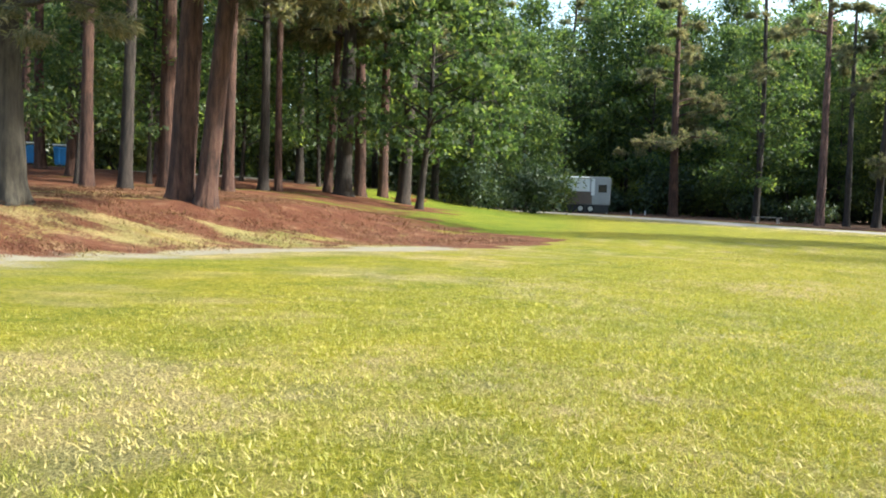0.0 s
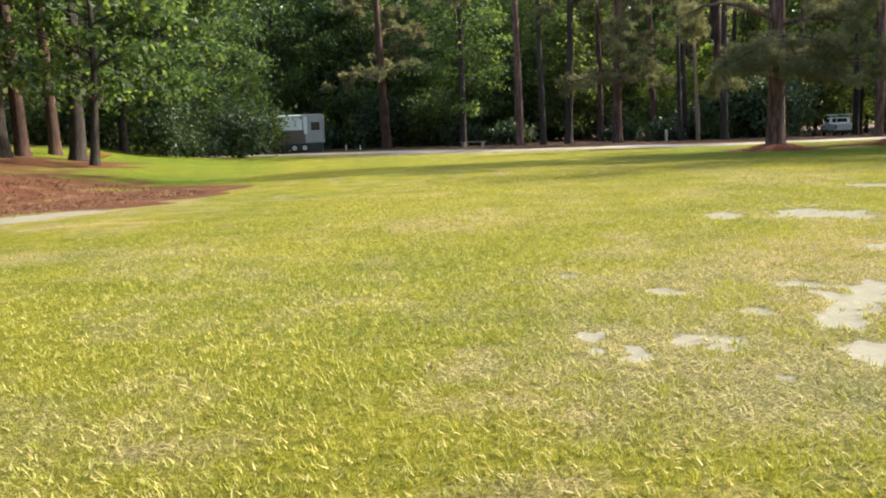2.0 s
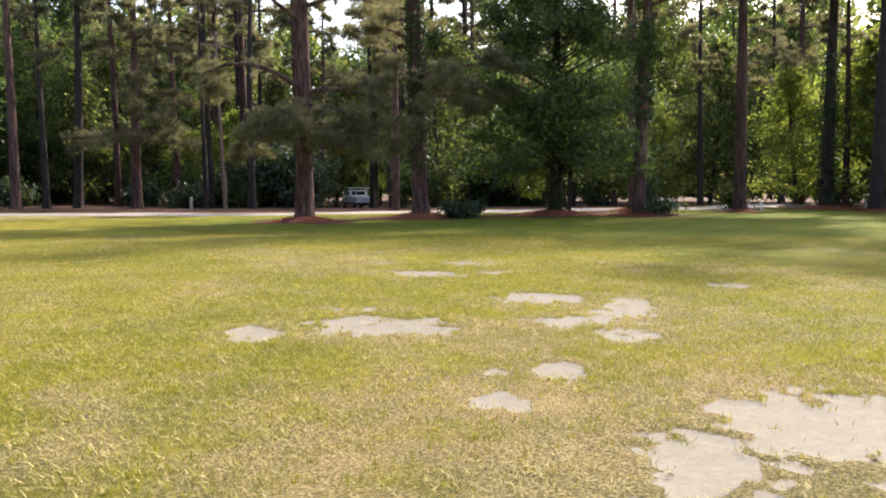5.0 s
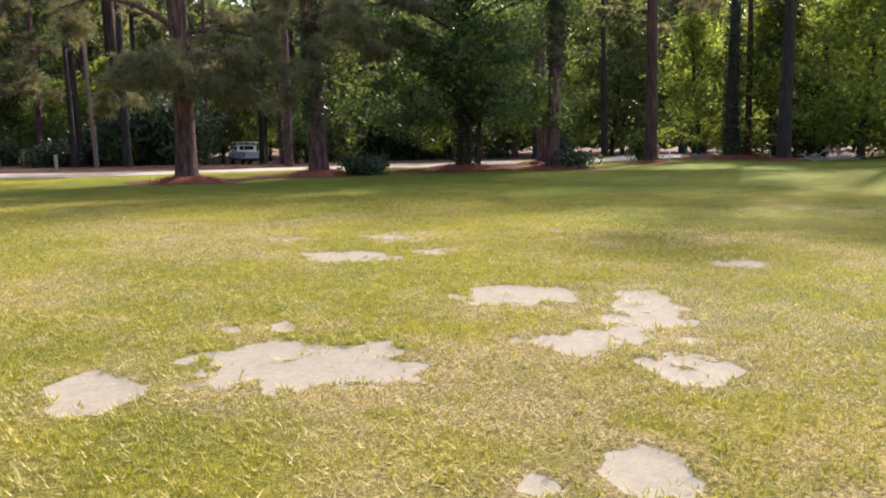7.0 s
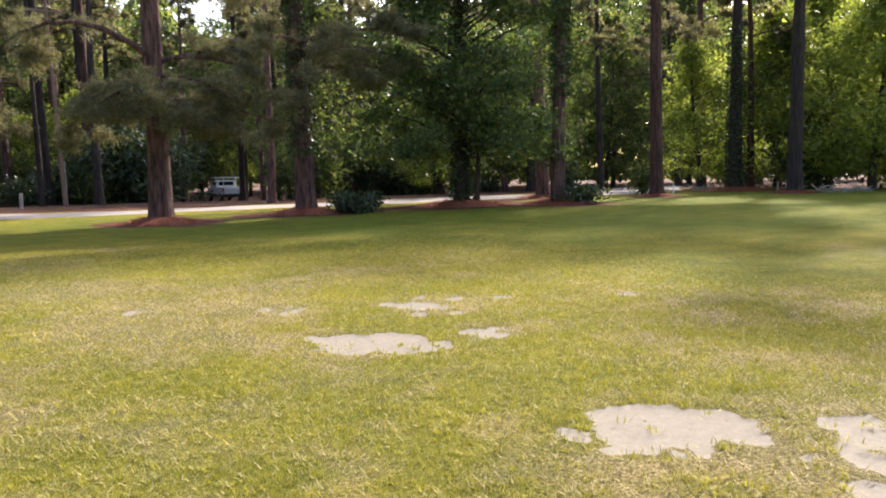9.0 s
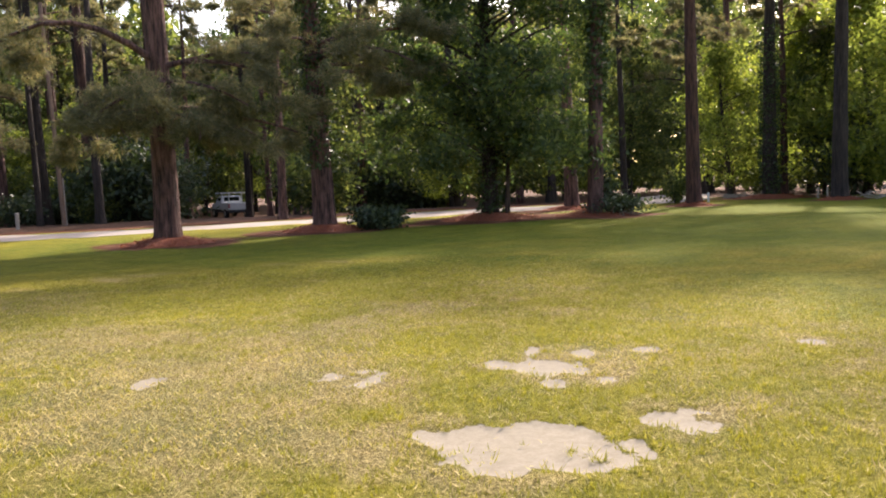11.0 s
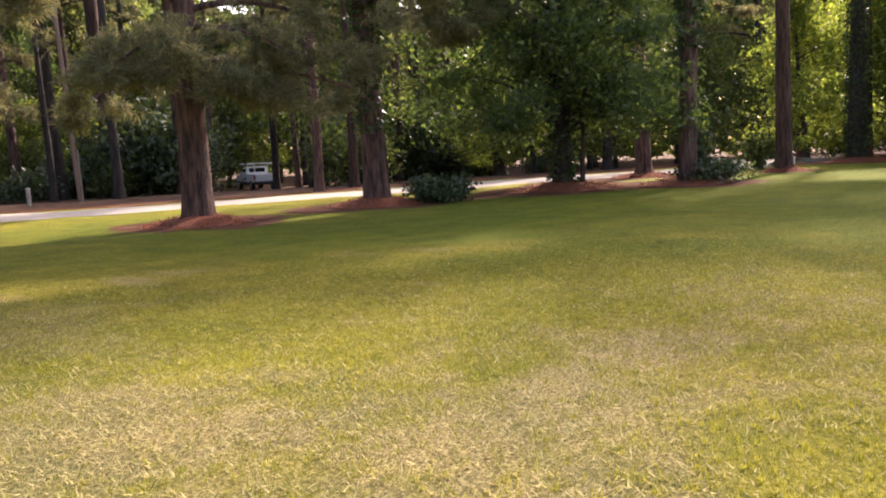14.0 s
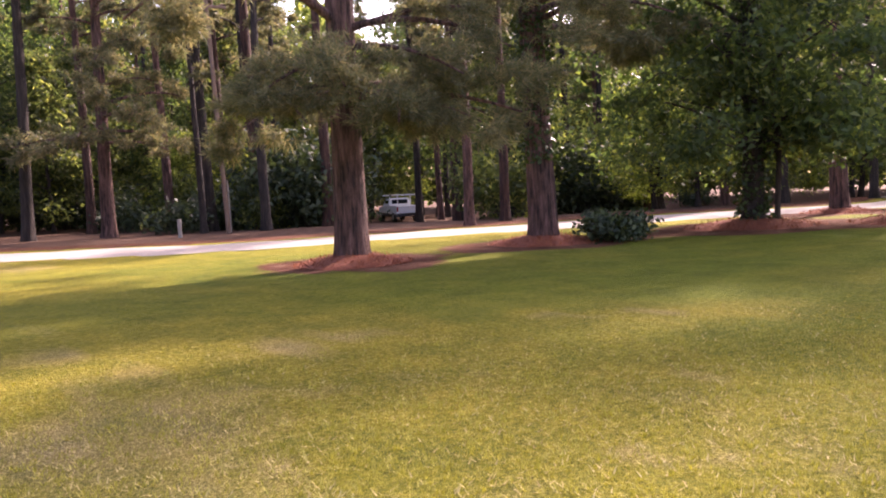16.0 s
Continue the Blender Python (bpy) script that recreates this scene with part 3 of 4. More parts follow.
ii = (np.arange(ny_ - 1)[:, None] * nx_ + np.arange(nx_ - 1)[None, :]).ravel()
ground_me = mesh_of("ground", np.stack([GX, GY, GZ], -1).reshape(-1, 3), np.stack([ii, ii + 1, ii + nx_ + 1, ii + nx_], 1), LAWN, True)
for nm, arr in (("bare", bare), ("straw", straw), ("litter", litter), ("dry", dry_minus_shade)):
    ground_me.attributes.new(nm, "FLOAT", "POINT").data.foreach_set("value", np.clip(arr, -0.6 if nm == "dry" else 0, 1.5).astype(np.float32).ravel())
ground = tagged(new("ground", ground_me), "patchy yellow-green lawn with bare sandy spots and pine straw", "lawn", kind="structure")


def sheet_road(name, pts, side, width, label):
    n = 9
    u = np.linspace(-1, 1, n)
    edge = 1 + 0.16 * (value_noise(pts[:, 0], pts[:, 1], 0.5) - 0.5) + 0.12 * (value_noise(pts[:, 0], pts[:, 1], 1.7) - 0.5)
    xy = pts[:, None, :] + side[:, None, :] * (u[None, :, None] * edge[:, None, None] * width / 2)
    z = height(xy[..., 0], xy[..., 1]) + 0.022 - 0.05 * np.abs(u)[None, :] ** 4 - 0.012 * np.exp(-((np.abs(u)[None, :] - 0.45) / 0.15) ** 2)
    v = np.concatenate([xy, z[..., None]], -1).reshape(-1, 3)
    a = (np.arange(len(pts) - 1)[:, None] * n + np.arange(n - 1)[None, :]).ravel()
    me = mesh_of(name, v, np.stack([a, a + 1, a + n + 1, a + n], 1), ROAD_SAND, True)
    return tagged(new(name, me), label, "road", kind="structure")


sheet_road("road", road_pts, road_side, 5.0, "pale sandy gravel road curving past the pines")
sheet_road("road_lane", lane_pts, lane_side, 3.6, "pale sandy lane between the pine trunks")

# ---------- the trees that stand out ----------
PINE = (PINE_BARK, PINE_BARK, NEEDLES)

tree("pine_tree", "tall pine with furrowed reddish-grey bark and low drooping boughs", "tree",
     pine_parts(0.41, 25, 8.5, 5.0, 11, 5200, (-0.012, 0.008), 0.14, 26, (24, 0.25, 0.014),
                ((5.65, 154, 4.8, 0.22, 0.28, 0.62), (5.5, -37, 3.4, 0.06, 0.05, 0.7), (4.0, -100, 3.0, 0.0, 0.42, 0.2), (3.9, -60, 3.4, 0.0, 0.34, 0.2),
                 (4.0, -140, 3.0, 0.0, 0.4, 0.2), (4.2, -172, 2.8, 0.0, 0.45, 0.25), (4.2, -20, 3.6, 0.05, 0.34, 0.3), (3.6, -80, 2.4, 0.0, 0.3, 0.2),
                 (4.6, -120, 3.4, 0.05, 0.4, 0.2), (3.9, 165, 2.6, 0.0, 0.4, 0.3), (4.0, -44, 4.2, 0.0, 0.26, 0.3), (3.6, -30, 3.2, 0.0, 0.24, 0.35),
                 (4.8, -75, 3.6, 0.05, 0.36, 0.2), (4.5, -155, 3.2, 0.05, 0.4, 0.25), (5.5, -48, 4.0, 0.05, 0.32, 0.25)), 26), PINE, 27.25, 37.1, split=True)


def ivy_pine(label, x, y, args, kw, z0, z1, n, size, r, bark_mat):
    top = tree("pine_tree", label, "tree", pine_parts(*args, **kw), (bark_mat, bark_mat, NEEDLES), x, y, split=True)
    g = np.random.default_rng(args[4] + 900)
    p, _ = trunk_path(args[1], kw.get("lean", (0, 0)), kw.get("bend", 0.12), args[4])
    v, f = ivy_on(p, r, z0, z1, g, n, size)
    child("ivy", mesh_of("ivy", v, f, IVY_LEAF), top, "dark green ivy climbing the trunk")
    return top


ivy_pine("tall pine wrapped in dark ivy above its base", 33.6, 36.85, (0.42, 25, 9.0, 5.0, 12, 4200),
         dict(lean=(-0.012, 0.0), bark_n=24, needle=(22, 0.26, 0.015), limbs_n=24,
              extra=((6.7, -48, 4.6, 0.05, 0.05, 0.75), (8.2, 140, 3.2, 0.25, 0.1, 0.7), (6.2, -110, 3.8, 0.05, 0.25, 0.3), (6.4, -75, 4.2, 0.05, 0.3, 0.3),
                     (6.0, -30, 4.2, 0.05, 0.25, 0.3), (6.6, -145, 3.6, 0.05, 0.25, 0.3), (5.8, -60, 3.6, 0.0, 0.3, 0.3))), 2.3, 12, 3600, 0.11, 0.4, PINE_BARK)

oak = tree("oak_tree", "broad oak with dark ivied trunk and leaves hanging low", "tree",
           broad_parts(0.36, 17, 2.3, 4.7, 13, 60000, 0.15, (0.0, 0.0), 0.15, 210, 0.95, 0.55, 0.8, True, low=1.35), (DARK_BARK, DARK_BARK, OAK_LEAF), 40.4, 34.3, split=True)
_g = np.random.default_rng(913)
_p, _ = trunk_path(18 * 0.93, (0, 0), 0.15, 13)
_v, _f = ivy_on(_p, 0.38, 0.2, 9, _g, 2500, 0.12)
child("ivy", mesh_of("ivy", _v, _f, IVY_LEAF), oak, "dark ivy round the trunk")
_v, _f = joined([tube([(0.55, -0.45, -0.1), (0.62, -0.5, 2), (0.5, -0.4, 4.5), (0.75, -0.6, 7)], (0.1, 0.08, 0.07, 0.04), 7),
                 tube([(0.25, -0.6, -0.1), (0.2, -0.75, 2), (0.3, -0.9, 5)], (0.07, 0.06, 0.04), 7)])
child("side_stem", mesh_of("side_stem", _v, _f, DARK_BARK, True), oak)

ivy_pine("slender pine with ivy on its trunk and brush at its foot", 42.0, 30.3, (0.32, 24, 9.5, 5.0, 14, 3200),
         dict(lean=(0.01, 0.002), bark_n=20, needle=(10, 0.27, 0.022), limbs_n=20), 4.5, 9.5, 1500, 0.12, 0.3, PINE_BARK)
tree("pine_tree", "straight pine with clean reddish trunk", "tree",
     pine_parts(0.36, 27, 12.0, 6.0, 15, 3400, (-0.004, 0.004), 0.06, 18, (10, 0.42, 0.05), (), 28), (RED_BARK, RED_BARK, NEEDLES), 51.8, 30.5, split=True)
tree("pine_tree", "straight pine with dark trunk at the lawn's edge", "tree",
     pine_parts(0.4, 27, 13.5, 6.4, 16, 3400, (0.006, 0.0), 0.08, 18, (10, 0.42, 0.05), (), 28), (DARK_BARK, DARK_BARK, NEEDLES), 57.6, 25.4, split=True)
ivy_pine("stout pine cloaked in ivy down to its flared foot", 62.8, 30.6, (0.45, 27, 13.5, 6.4, 17, 3400),
         dict(lean=(-0.01, 0), needle=(10, 0.42, 0.05), limbs_n=26), 0.2, 10, 2200, 0.12, 0.46, DARK_BARK)
tree("pine_tree", "pine with grey-brown trunk behind the lawn", "tree",
     pine_parts(0.34, 24, 9.0, 3.6, 18, 1800, (-0.01, 0.0), 0.1, 16, (9, 0.3, 0.03), (), 18), (PINE_BARK, PINE_BARK, NEEDLES), 69.0, 35.4, split=True)
tree("pine_tree", "leaning pine with dark trunk behind the lawn", "tree",
     pine_parts(0.28, 22, 8.0, 3.4, 19, 1600, (-0.035, 0.02), 0.2, 14, (9, 0.3, 0.03), (), 18), (DARK_BARK, DARK_BARK, NEEDLES), 74.0, 39.4, split=True)
tree("pine_tree", "pine with flared foot beyond the road's bend", "tree",
     pine_parts(0.36, 23, 15.0, 3.0, 20, 900, (-0.02, 0.03), 0.1, 16, (9, 0.28, 0.028), (), 12), (PINE_BARK, PINE_BARK, NEEDLES), 48.9, 35.6, split=True)
tree("pine_tree", "pine with boughs sagging low over the road's edge", "tree",
     pine_parts(0.38, 23, 6.0, 4.6, 21, 3600, (-0.008, 0.0), 0.12, 18, (10, 0.3, 0.03),
                ((5.2, -120, 4.2, 0.0, 0.2, 0.2), (4.8, -60, 4.0, 0.0, 0.25, 0.2), (5.0, 170, 4.2, 0.0, 0.2, 0.2), (6.0, -90, 4.4, 0.05, 0.2, 0.2), (5.4, -20, 3.6, 0.0, 0.25, 0.25)), 24),
     PINE, 30.0, 64.0, split=True)
tree("pine_tree", "lone straight pine by the parked camper", "tree",
     pine_parts(0.5, 25, 8.5, 4.8, 22, 2600, (-0.012, 0.0), 0.1, 16, (9, 0.36, 0.045),
                ((7.2, -100, 5.0, 0.0, 0.15, 0.2), (7.6, -40, 5.2, 0.0, 0.2, 0.2), (7.0, -150, 4.8, 0.0, 0.15, 0.2)), 22), (RED_BARK, RED_BARK, NEEDLES), 13.7, 83.0, split=True)

# unseen pine off to the right, added to throw shade on the lawn
tree("pine_tree", "tall pine out of view, added to shade the lawn", "tree",
     pine_parts(0.38, 22, 13.0, 5.0, 23, 2600, (0.0, 0.0), 0.08, 14, (9, 0.42, 0.05), (), 20), (RED_BARK, RED_BARK, NEEDLES), 49.5, 17.6, split=True)

# the pines on the straw bank
tree("pine_tree", "twin-stemmed pine with ivy specks on its bark", "tree",
     pine_parts(0.38, 24, 8.6, 7.6, 31, 5600, (0.03, 0.0), 0.1, 22, (10, 0.4, 0.045), ((7.2, 15, 5.5, 0.05, 0.05, 0.2), (7.6, -20, 5.0, 0.05, 0.05, 0.2), (7.0, 40, 5.5, 0.05, 0.05, 0.2)), 26), (RED_BARK, RED_BARK, NEEDLES), -6.8, 22.0, split=True)
tree("pine_tree", "leaning reddish pine close beside another stem", "tree",
     pine_parts(0.3, 24, 8.8, 7.4, 32, 6000, (0.09, 0.02), 0.1, 20, (10, 0.36, 0.036),
                ((6.4, -25, 5.0, 0.0, 0.15, 0.3), (6.6, -60, 6.0, 0.0, 0.2, 0.3), (6.2, 0, 4.6, 0.0, 0.1, 0.3), (7.0, 10, 6.0, 0.05, 0.04, 0.2), (7.4, 35, 6.0, 0.05, 0.04, 0.2), (7.2, -15, 6.0, 0.05, 0.04, 0.2), (7.6, -55, 6.2, 0.1, 0.02, 0.35), (7.8, -40, 7.0, 0.1, 0.04, 0.4), (7.4, -70, 5.5, 0.1, 0.05, 0.4)), 20), (RED_BARK, RED_BARK, NEEDLES), -5.95, 21.8, split=True)
tree("pine_tree", "old pine with a mossy flared foot on the bank", "tree",
     pine_parts(0.42, 22, 6.0, 4.6, 33, 4600, (-0.01, 0.0), 0.1, 20, (10, 0.26, 0.02),
                ((4.2, -80, 3.0, 0.0, 0.25, 0.2), (4.5, -20, 3.0, 0.0, 0.2, 0.2)), 20), (GREY_BARK, GREY_BARK, NEEDLES), -8.6, 17.0, split=True)

# slim stems farther up the bank: place, radius, lean
BANK_STEMS = [(-13.6, 28.0, 0.26, (0.0, 0.0)), (-12.4, 28.6, 0.26, (0.005, 0.0)), (-13.0, 33.0, 0.4, (0.0, 0.0)), (-9.9, 32.3, 0.26, (0.01, 0.0)), (-10.8, 38.5, 0.26, (0.0, 0.0)),
              (-10.2, 39.0, 0.2, (0.0, 0.01)), (-9.3, 44.2, 0.26, (0.03, 0.0)), (-8.2, 43.6, 0.5, (0.01, 0.0)), (-7.8, 45.7, 0.36, (0.0, 0.0)),
              (-7.5, 50.0, 0.33, (0.02, 0.0)), (-5.4, 46.4, 0.4, (0.03, 0.0)), (-19.5, 36.0, 0.3, (0.0, 0.0)), (-24.0, 40.0, 0.3, (0.0, 0.0)), (-6.0, 60.0, 0.3, (0.0, 0.0))]
for i, (x, y, r, lean) in enumerate(BANK_STEMS):
    mt = (RED_BARK, DARK_BARK, RED_BARK)[i % 3]
    tree("pine_tree", "slim bare-stemmed pine standing on the straw bank", "tree",
         pine_parts(r, 22 + i % 3, 8.0, 4.2, 40 + i, 1500, lean, 0.12, 12, (8, 0.46, 0.055), (), 18), (mt, mt, NEEDLES), x, y, group="pines on the bank")

# the broad-leaved tree whose pale spray hangs over the bank's end
tree("sweetgum_tree", "leafy young tree with green sprays hanging out", "tree",
     broad_parts(0.2, 13, 3.0, 4.6, 51, 9000, 0.2, (0.03, 0.0), 0.2, 80, 1.0, 0.5, 0.8), (DARK_BARK, DARK_BARK, OAK_LEAF), -3.6, 42.0)
tree("sweetgum_tree", "leafy dark tree at the end of the bank", "tree",
     broad_parts(0.28, 16, 3.0, 5.2, 52, 16000, 0.22, (0.0, 0.0), 0.2, 90, 1.0, 0.5, 1.1), (DARK_BARK, DARK_BARK, OAK_LEAF), -3.4, 61.0)

# ---------- the woods behind the road ----------
KEEP_CLEAR = [((55.6, 74.5), [(8, 5), (10, 9), (12, 12), (13, 13.6), (14.5, 16), (16.4, 20.3)], 2.2), ((8.0, 83), [(5, 0), (6, 2), (6.7, 3.1)], 3.4), ((84, 82), [(57, 74), (57, 76)], 3.2), ((-27, 46.5), [(4.6, -0.5), (5.1, 0)], 3.0)]


def sightline(x, y, room=0.0):
    for (tx, ty), eyes, w in KEEP_CLEAR:
        for ex, ey in eyes:
            dx, dy = tx - ex, ty - ey
            k = ((x - ex) * dx + (y - ey) * dy) / (dx * dx + dy * dy)
            if 0.2 < k < 1.06 and math.hypot(x - ex - k * dx, y - ey - k * dy) < w + room:
                return True
    return False


STANDING = [(27.25, 37.1), (33.6, 36.85), (40.4, 34.3), (42, 30.3), (51.8, 30.5), (57.6, 25.4), (62.8, 30.6), (69, 35.4), (74, 39.4), (48.9, 35.6), (30, 64), (13.7, 83)]
# stems seen behind the road: place, radius
SEEN_STEMS = [(35.6, 70.0, 0.3), (34.0, 61.5, 0.2), (38.6, 64.5, 0.38), (54.9, 70.3, 0.3), (58.1, 71.6, 0.28), (56.6, 67.6, 0.28), (44.6, 50.0, 0.22), (26.5, 65.5, 0.32),
              (22.8, 66.5, 0.34), (24.6, 66.0, 0.24), (31.5, 72.0, 0.3), (19.5, 73.5, 0.3), (41.2, 48.8, 0.2), (64.5, 41.0, 0.26), (66.5, 31.0, 0.2), (60.0, 44.0, 0.3)]
pine_kinds = []
for k in range(4):
    mt = (PINE_BARK, DARK_BARK, RED_BARK, DARK_BARK)[k]
    t = tree("pine_tree", ("tall woodland pine with grey-brown trunk", "tall woodland pine with dark trunk", "tall woodland pine with reddish trunk", "tall woodland pine with dark bent trunk")[k], "tree",
             pine_parts(0.3, 24 + k, 11.0, 3.0, 60 + k, 560, (0.006 * (k - 1), 0.004), 0.12 + 0.1 * (k == 3), 12, (7, 0.46, 0.06), (), 14), (mt, mt, NEEDLES),
             *SEEN_STEMS[k][:2], turn=40 * k, group="pines behind the road", scale=SEEN_STEMS[k][2] / 0.3)
    pine_kinds.append(t)
for i, (x, y, r) in enumerate(SEEN_STEMS[4:]):
    s = max(0.85, r / 0.3)
    copy_thing(pine_kinds[i % 4], pose(x, y, float(height(x, y)) - 0.02, 0, 0, i * 77) @ Matrix.Scale(s, 4) @ Matrix.Diagonal((1 / pine_kinds[i % 4].scale[0],) * 3 + (1,)))
broad_kinds = []
for k in range(4):
    lm = (WOOD_LEAF, OAK_LEAF, WOOD_LEAF, PALE_LEAF)[k]
    t = tree("broadleaf_tree", ("leafy woodland tree with mid-green crown", "leafy woodland tree with dark green crown", "leafy woodland tree with layered sprays", "young woodland tree with bright yellow-green leaves")[k], "tree",
             broad_parts(0.16, (15, 17, 12, 8)[k], (2.2, 3.0, 1.2, 0.8)[k], (4.0, 4.2, 3.4, 2.6)[k], 70 + k, (9500, 9500, 8600, 11500)[k], (0.22, 0.22, 0.21, 0.14)[k],
                         (0.01, 0.0), 0.25, 60, 0.95, 0.45, (1.3, 1.4, 1.1, 0.9)[k], True), (DARK_BARK, DARK_BARK, lm), *((52.0, 57.0), (20.0, 76.0), (58.0, 48.0), (40.2, 69.5))[k], group="woodland trees")
    broad_kinds.append(t)
shrub_kinds = []


def shrub_parts(w, h, seed, leaves, size):
    g = np.random.default_rng(seed)
    stems, pts = [], []
    for i in range(16):
        a, rr = g.random() * 2 * math.pi, w * 0.5 * math.sqrt(g.random())
        tip = np.array([math.cos(a) * rr, math.sin(a) * rr, h * (0.35 + 0.55 * g.random() * (1 - 0.5 * rr / w))])
        stems.append(tube([(0.1 * math.cos(a), 0.1 * math.sin(a), -0.05), tip * np.array([0.5, 0.5, 0.6]), tip], (0.025, 0.018, 0.008), 5))
        m = leaves // 16
        pts.append(tip + g.normal(size=(m, 3)) * np.array([0.17 * w, 0.17 * w, 0.2 * h]))
    p = np.concatenate(pts)
    p[:, 2] = np.abs(p[:, 2])
    return joined(stems), leaf_cards(p, g, size, 0.5, 1.6, size > 0.15)


def shrub(label, x, y, parts, mat, turn=0, group="", scale=1.0):
    top = new("shrub")
    tagged(child("branchwork", mesh_of("shrub_branchwork", *parts[0], DARK_BARK, True), top), kind="stuff")
    child("foliage", mesh_of("shrub_foliage", *parts[1], mat), top)
    top.matrix_basis = pose(x, y, float(height(x, y)) - 0.02, 0, 0, turn) @ Matrix.Scale(scale, 4)
    return tagged(top, label, "shrub", group)


for k in range(3):
    shrub_kinds.append(shrub(("dark understorey shrub under the trees", "dense green shrub at the wood's edge", "low tangled brush under the trees")[k], *((40.5, 62.0), (47.5, 53.5), (24.0, 74.0))[k],
                             shrub_parts((4.2, 3.6, 3.0)[k], (4.6, 3.2, 1.8)[k], 80 + k, (2600, 2200, 1500)[k], (0.26, 0.24, 0.22)[k]), (SHRUB_LEAF, WOOD_LEAF, SHRUB_LEAF)[k], group="undergrowth"))

pick = np.random.default_rng(5)
placed = list(STANDING) + [s[:2] for s in SEEN_STEMS]
counts = {"pine": 0, "broad": 0, "shrub": 0}


def scatter(kinds, key, want, lo, hi, gap, smin, smax, room=0.0):
    tries = 0
    while counts[key] < want and tries < want * 60:
        tries += 1
        i = int(pick.integers(10, len(road_pts) - 4))
        d = lo + (hi - lo) * pick.random() ** 1.2
        x, y = road_pts[i] + road_side[i] * d
        if x > 92 or y > 125 or float(beyond_road(x, y)[0]) < lo - 0.3 or sightline(x, y, room):
            continue
        if any((x - a) ** 2 + (y - b) ** 2 < gap * gap for a, b in placed):
            continue
        placed.append((x, y))
        k = kinds[int(pick.integers(len(kinds)))]
        s = (smin + (smax - smin) * pick.random()) / k.scale[0]
        copy_thing(k, pose(x, y, float(height(x, y)) - 0.02, 0, 0, pick.random() * 360) @ Matrix.Scale(s, 4))
        counts[key] += 1


scatter(pine_kinds, "pine", 40, 13.0, 48, 2.6, 0.8, 1.15)
scatter(broad_kinds, "broad", 40, 17.0, 55, 3.2, 0.75, 1.3, 3.0)
scatter(shrub_kinds, "shrub", 70, 16.0, 40, 1.8, 0.6, 1.2, 2.8)


def copies(kind_list, places):
    for i, (x, y, s) in enumerate(places):
        k = kind_list[i % len(kind_list)]
        copy_thing(k, pose(x, y, float(height(x, y)) - 0.02, 0, 0, i * 67) @ Matrix.Scale(s / k.scale[0], 4))


# woods past the lawn's far end, on the bank and round its back
copies(broad_kinds[2:], [(68, 29, 0.9), (77, 34, 0.7), (62, 45, 1.0), (68, 48, 1.2), (74, 46, 1.2), (58, 51, 1.1), (82, 42, 1.4)])
copies(broad_kinds[:2], [(84, 60, 1.6), (89, 53.5, 1.6), (93, 47, 1.6), (77, 67, 1.5), (90, 63, 1.6)])
copies(broad_kinds[3:], [(63.5, 23.0, 1.5), (66.5, 20.5, 1.7), (67.5, 26.5, 1.6), (65.5, 34.0, 1.2), (70.5, 30.5, 1.5), (68.5, 16.5, 1.7)])
copies(broad_kinds[1:2], [(-14, 62, 1.1), (-20, 55, 1.0), (-28, 58, 1.2), (-36, 52, 1.2), (-22, 66, 1.2), (-10, 72, 1.1), (-33, 40, 1.1), (-16, 48, 0.8), (-30, 66, 1.2), (-12, 80, 1.2), (0, 72, 0.9),
                          (-40, 62, 1.2), (-24, 30, 0.9), (-30, 24, 1.1), (-15.5, 36, 0.8), (-19, 44, 1.0), (-12, 51, 0.9), (-21, 60, 1.1), (-16, 31, 0.7), (-4, 84, 1.0), (-22, 98, 1.5), (-12, 106, 1.6)])
copies(broad_kinds[1:2], [(2, 96, 1.2), (-3, 100, 1.2), (12, 97, 1.3), (20, 94, 1.2), (27, 96, 1.3), (7, 104, 1.4), (-8, 104, 1.3), (17, 104, 1.4), (34, 92, 1.2), (25, 86, 1.0), (-2, 110, 1.6), (6, 112, 1.7),
                          (14, 110, 1.6), (22, 106, 1.6), (30, 104, 1.5), (38, 98, 1.4), (10, 100, 1.5)])
copies(broad_kinds[:2], [(52, 90, 1.5), (63, 78, 1.4), (46, 84, 1.2)])
copies(pine_kinds, [(67, 21, 1.0), (72, 15, 1.0), (75, 9, 1.1), (-17, 42, 0.9), (-21, 47, 1.0), (-14, 53, 1.0), (-26, 52, 1.0), (-12, 66, 1.0), (-18, 72, 1.1), (-4, 76, 1.0), (-30, 47, 1.0), (3, 98, 1.1)])
copies(shrub_kinds, [(67, 27, 1.0), (70, 23, 1.0), (73, 30, 1.1), (66, 17, 0.9), (78, 24, 1.2), (70, 33, 0.8), (-13, 57, 1.0), (-17, 60, 1.1), (-22, 58, 1.1), (-9, 66, 1.2), (-5, 68, 1.1), (-2, 64, 0.9), (1, 67, 0.9), (-28, 54, 1.2), (-32, 57, 1.2),
                     (-3, 58, 0.7), (2, 84, 1.1), (0, 88, 1.2), (14, 90, 1.1), (18, 88, 1.2), (9, 95, 1.2), (-8, 80, 1.2), (-14, 70, 1.2), (-37, 50, 1.2)])


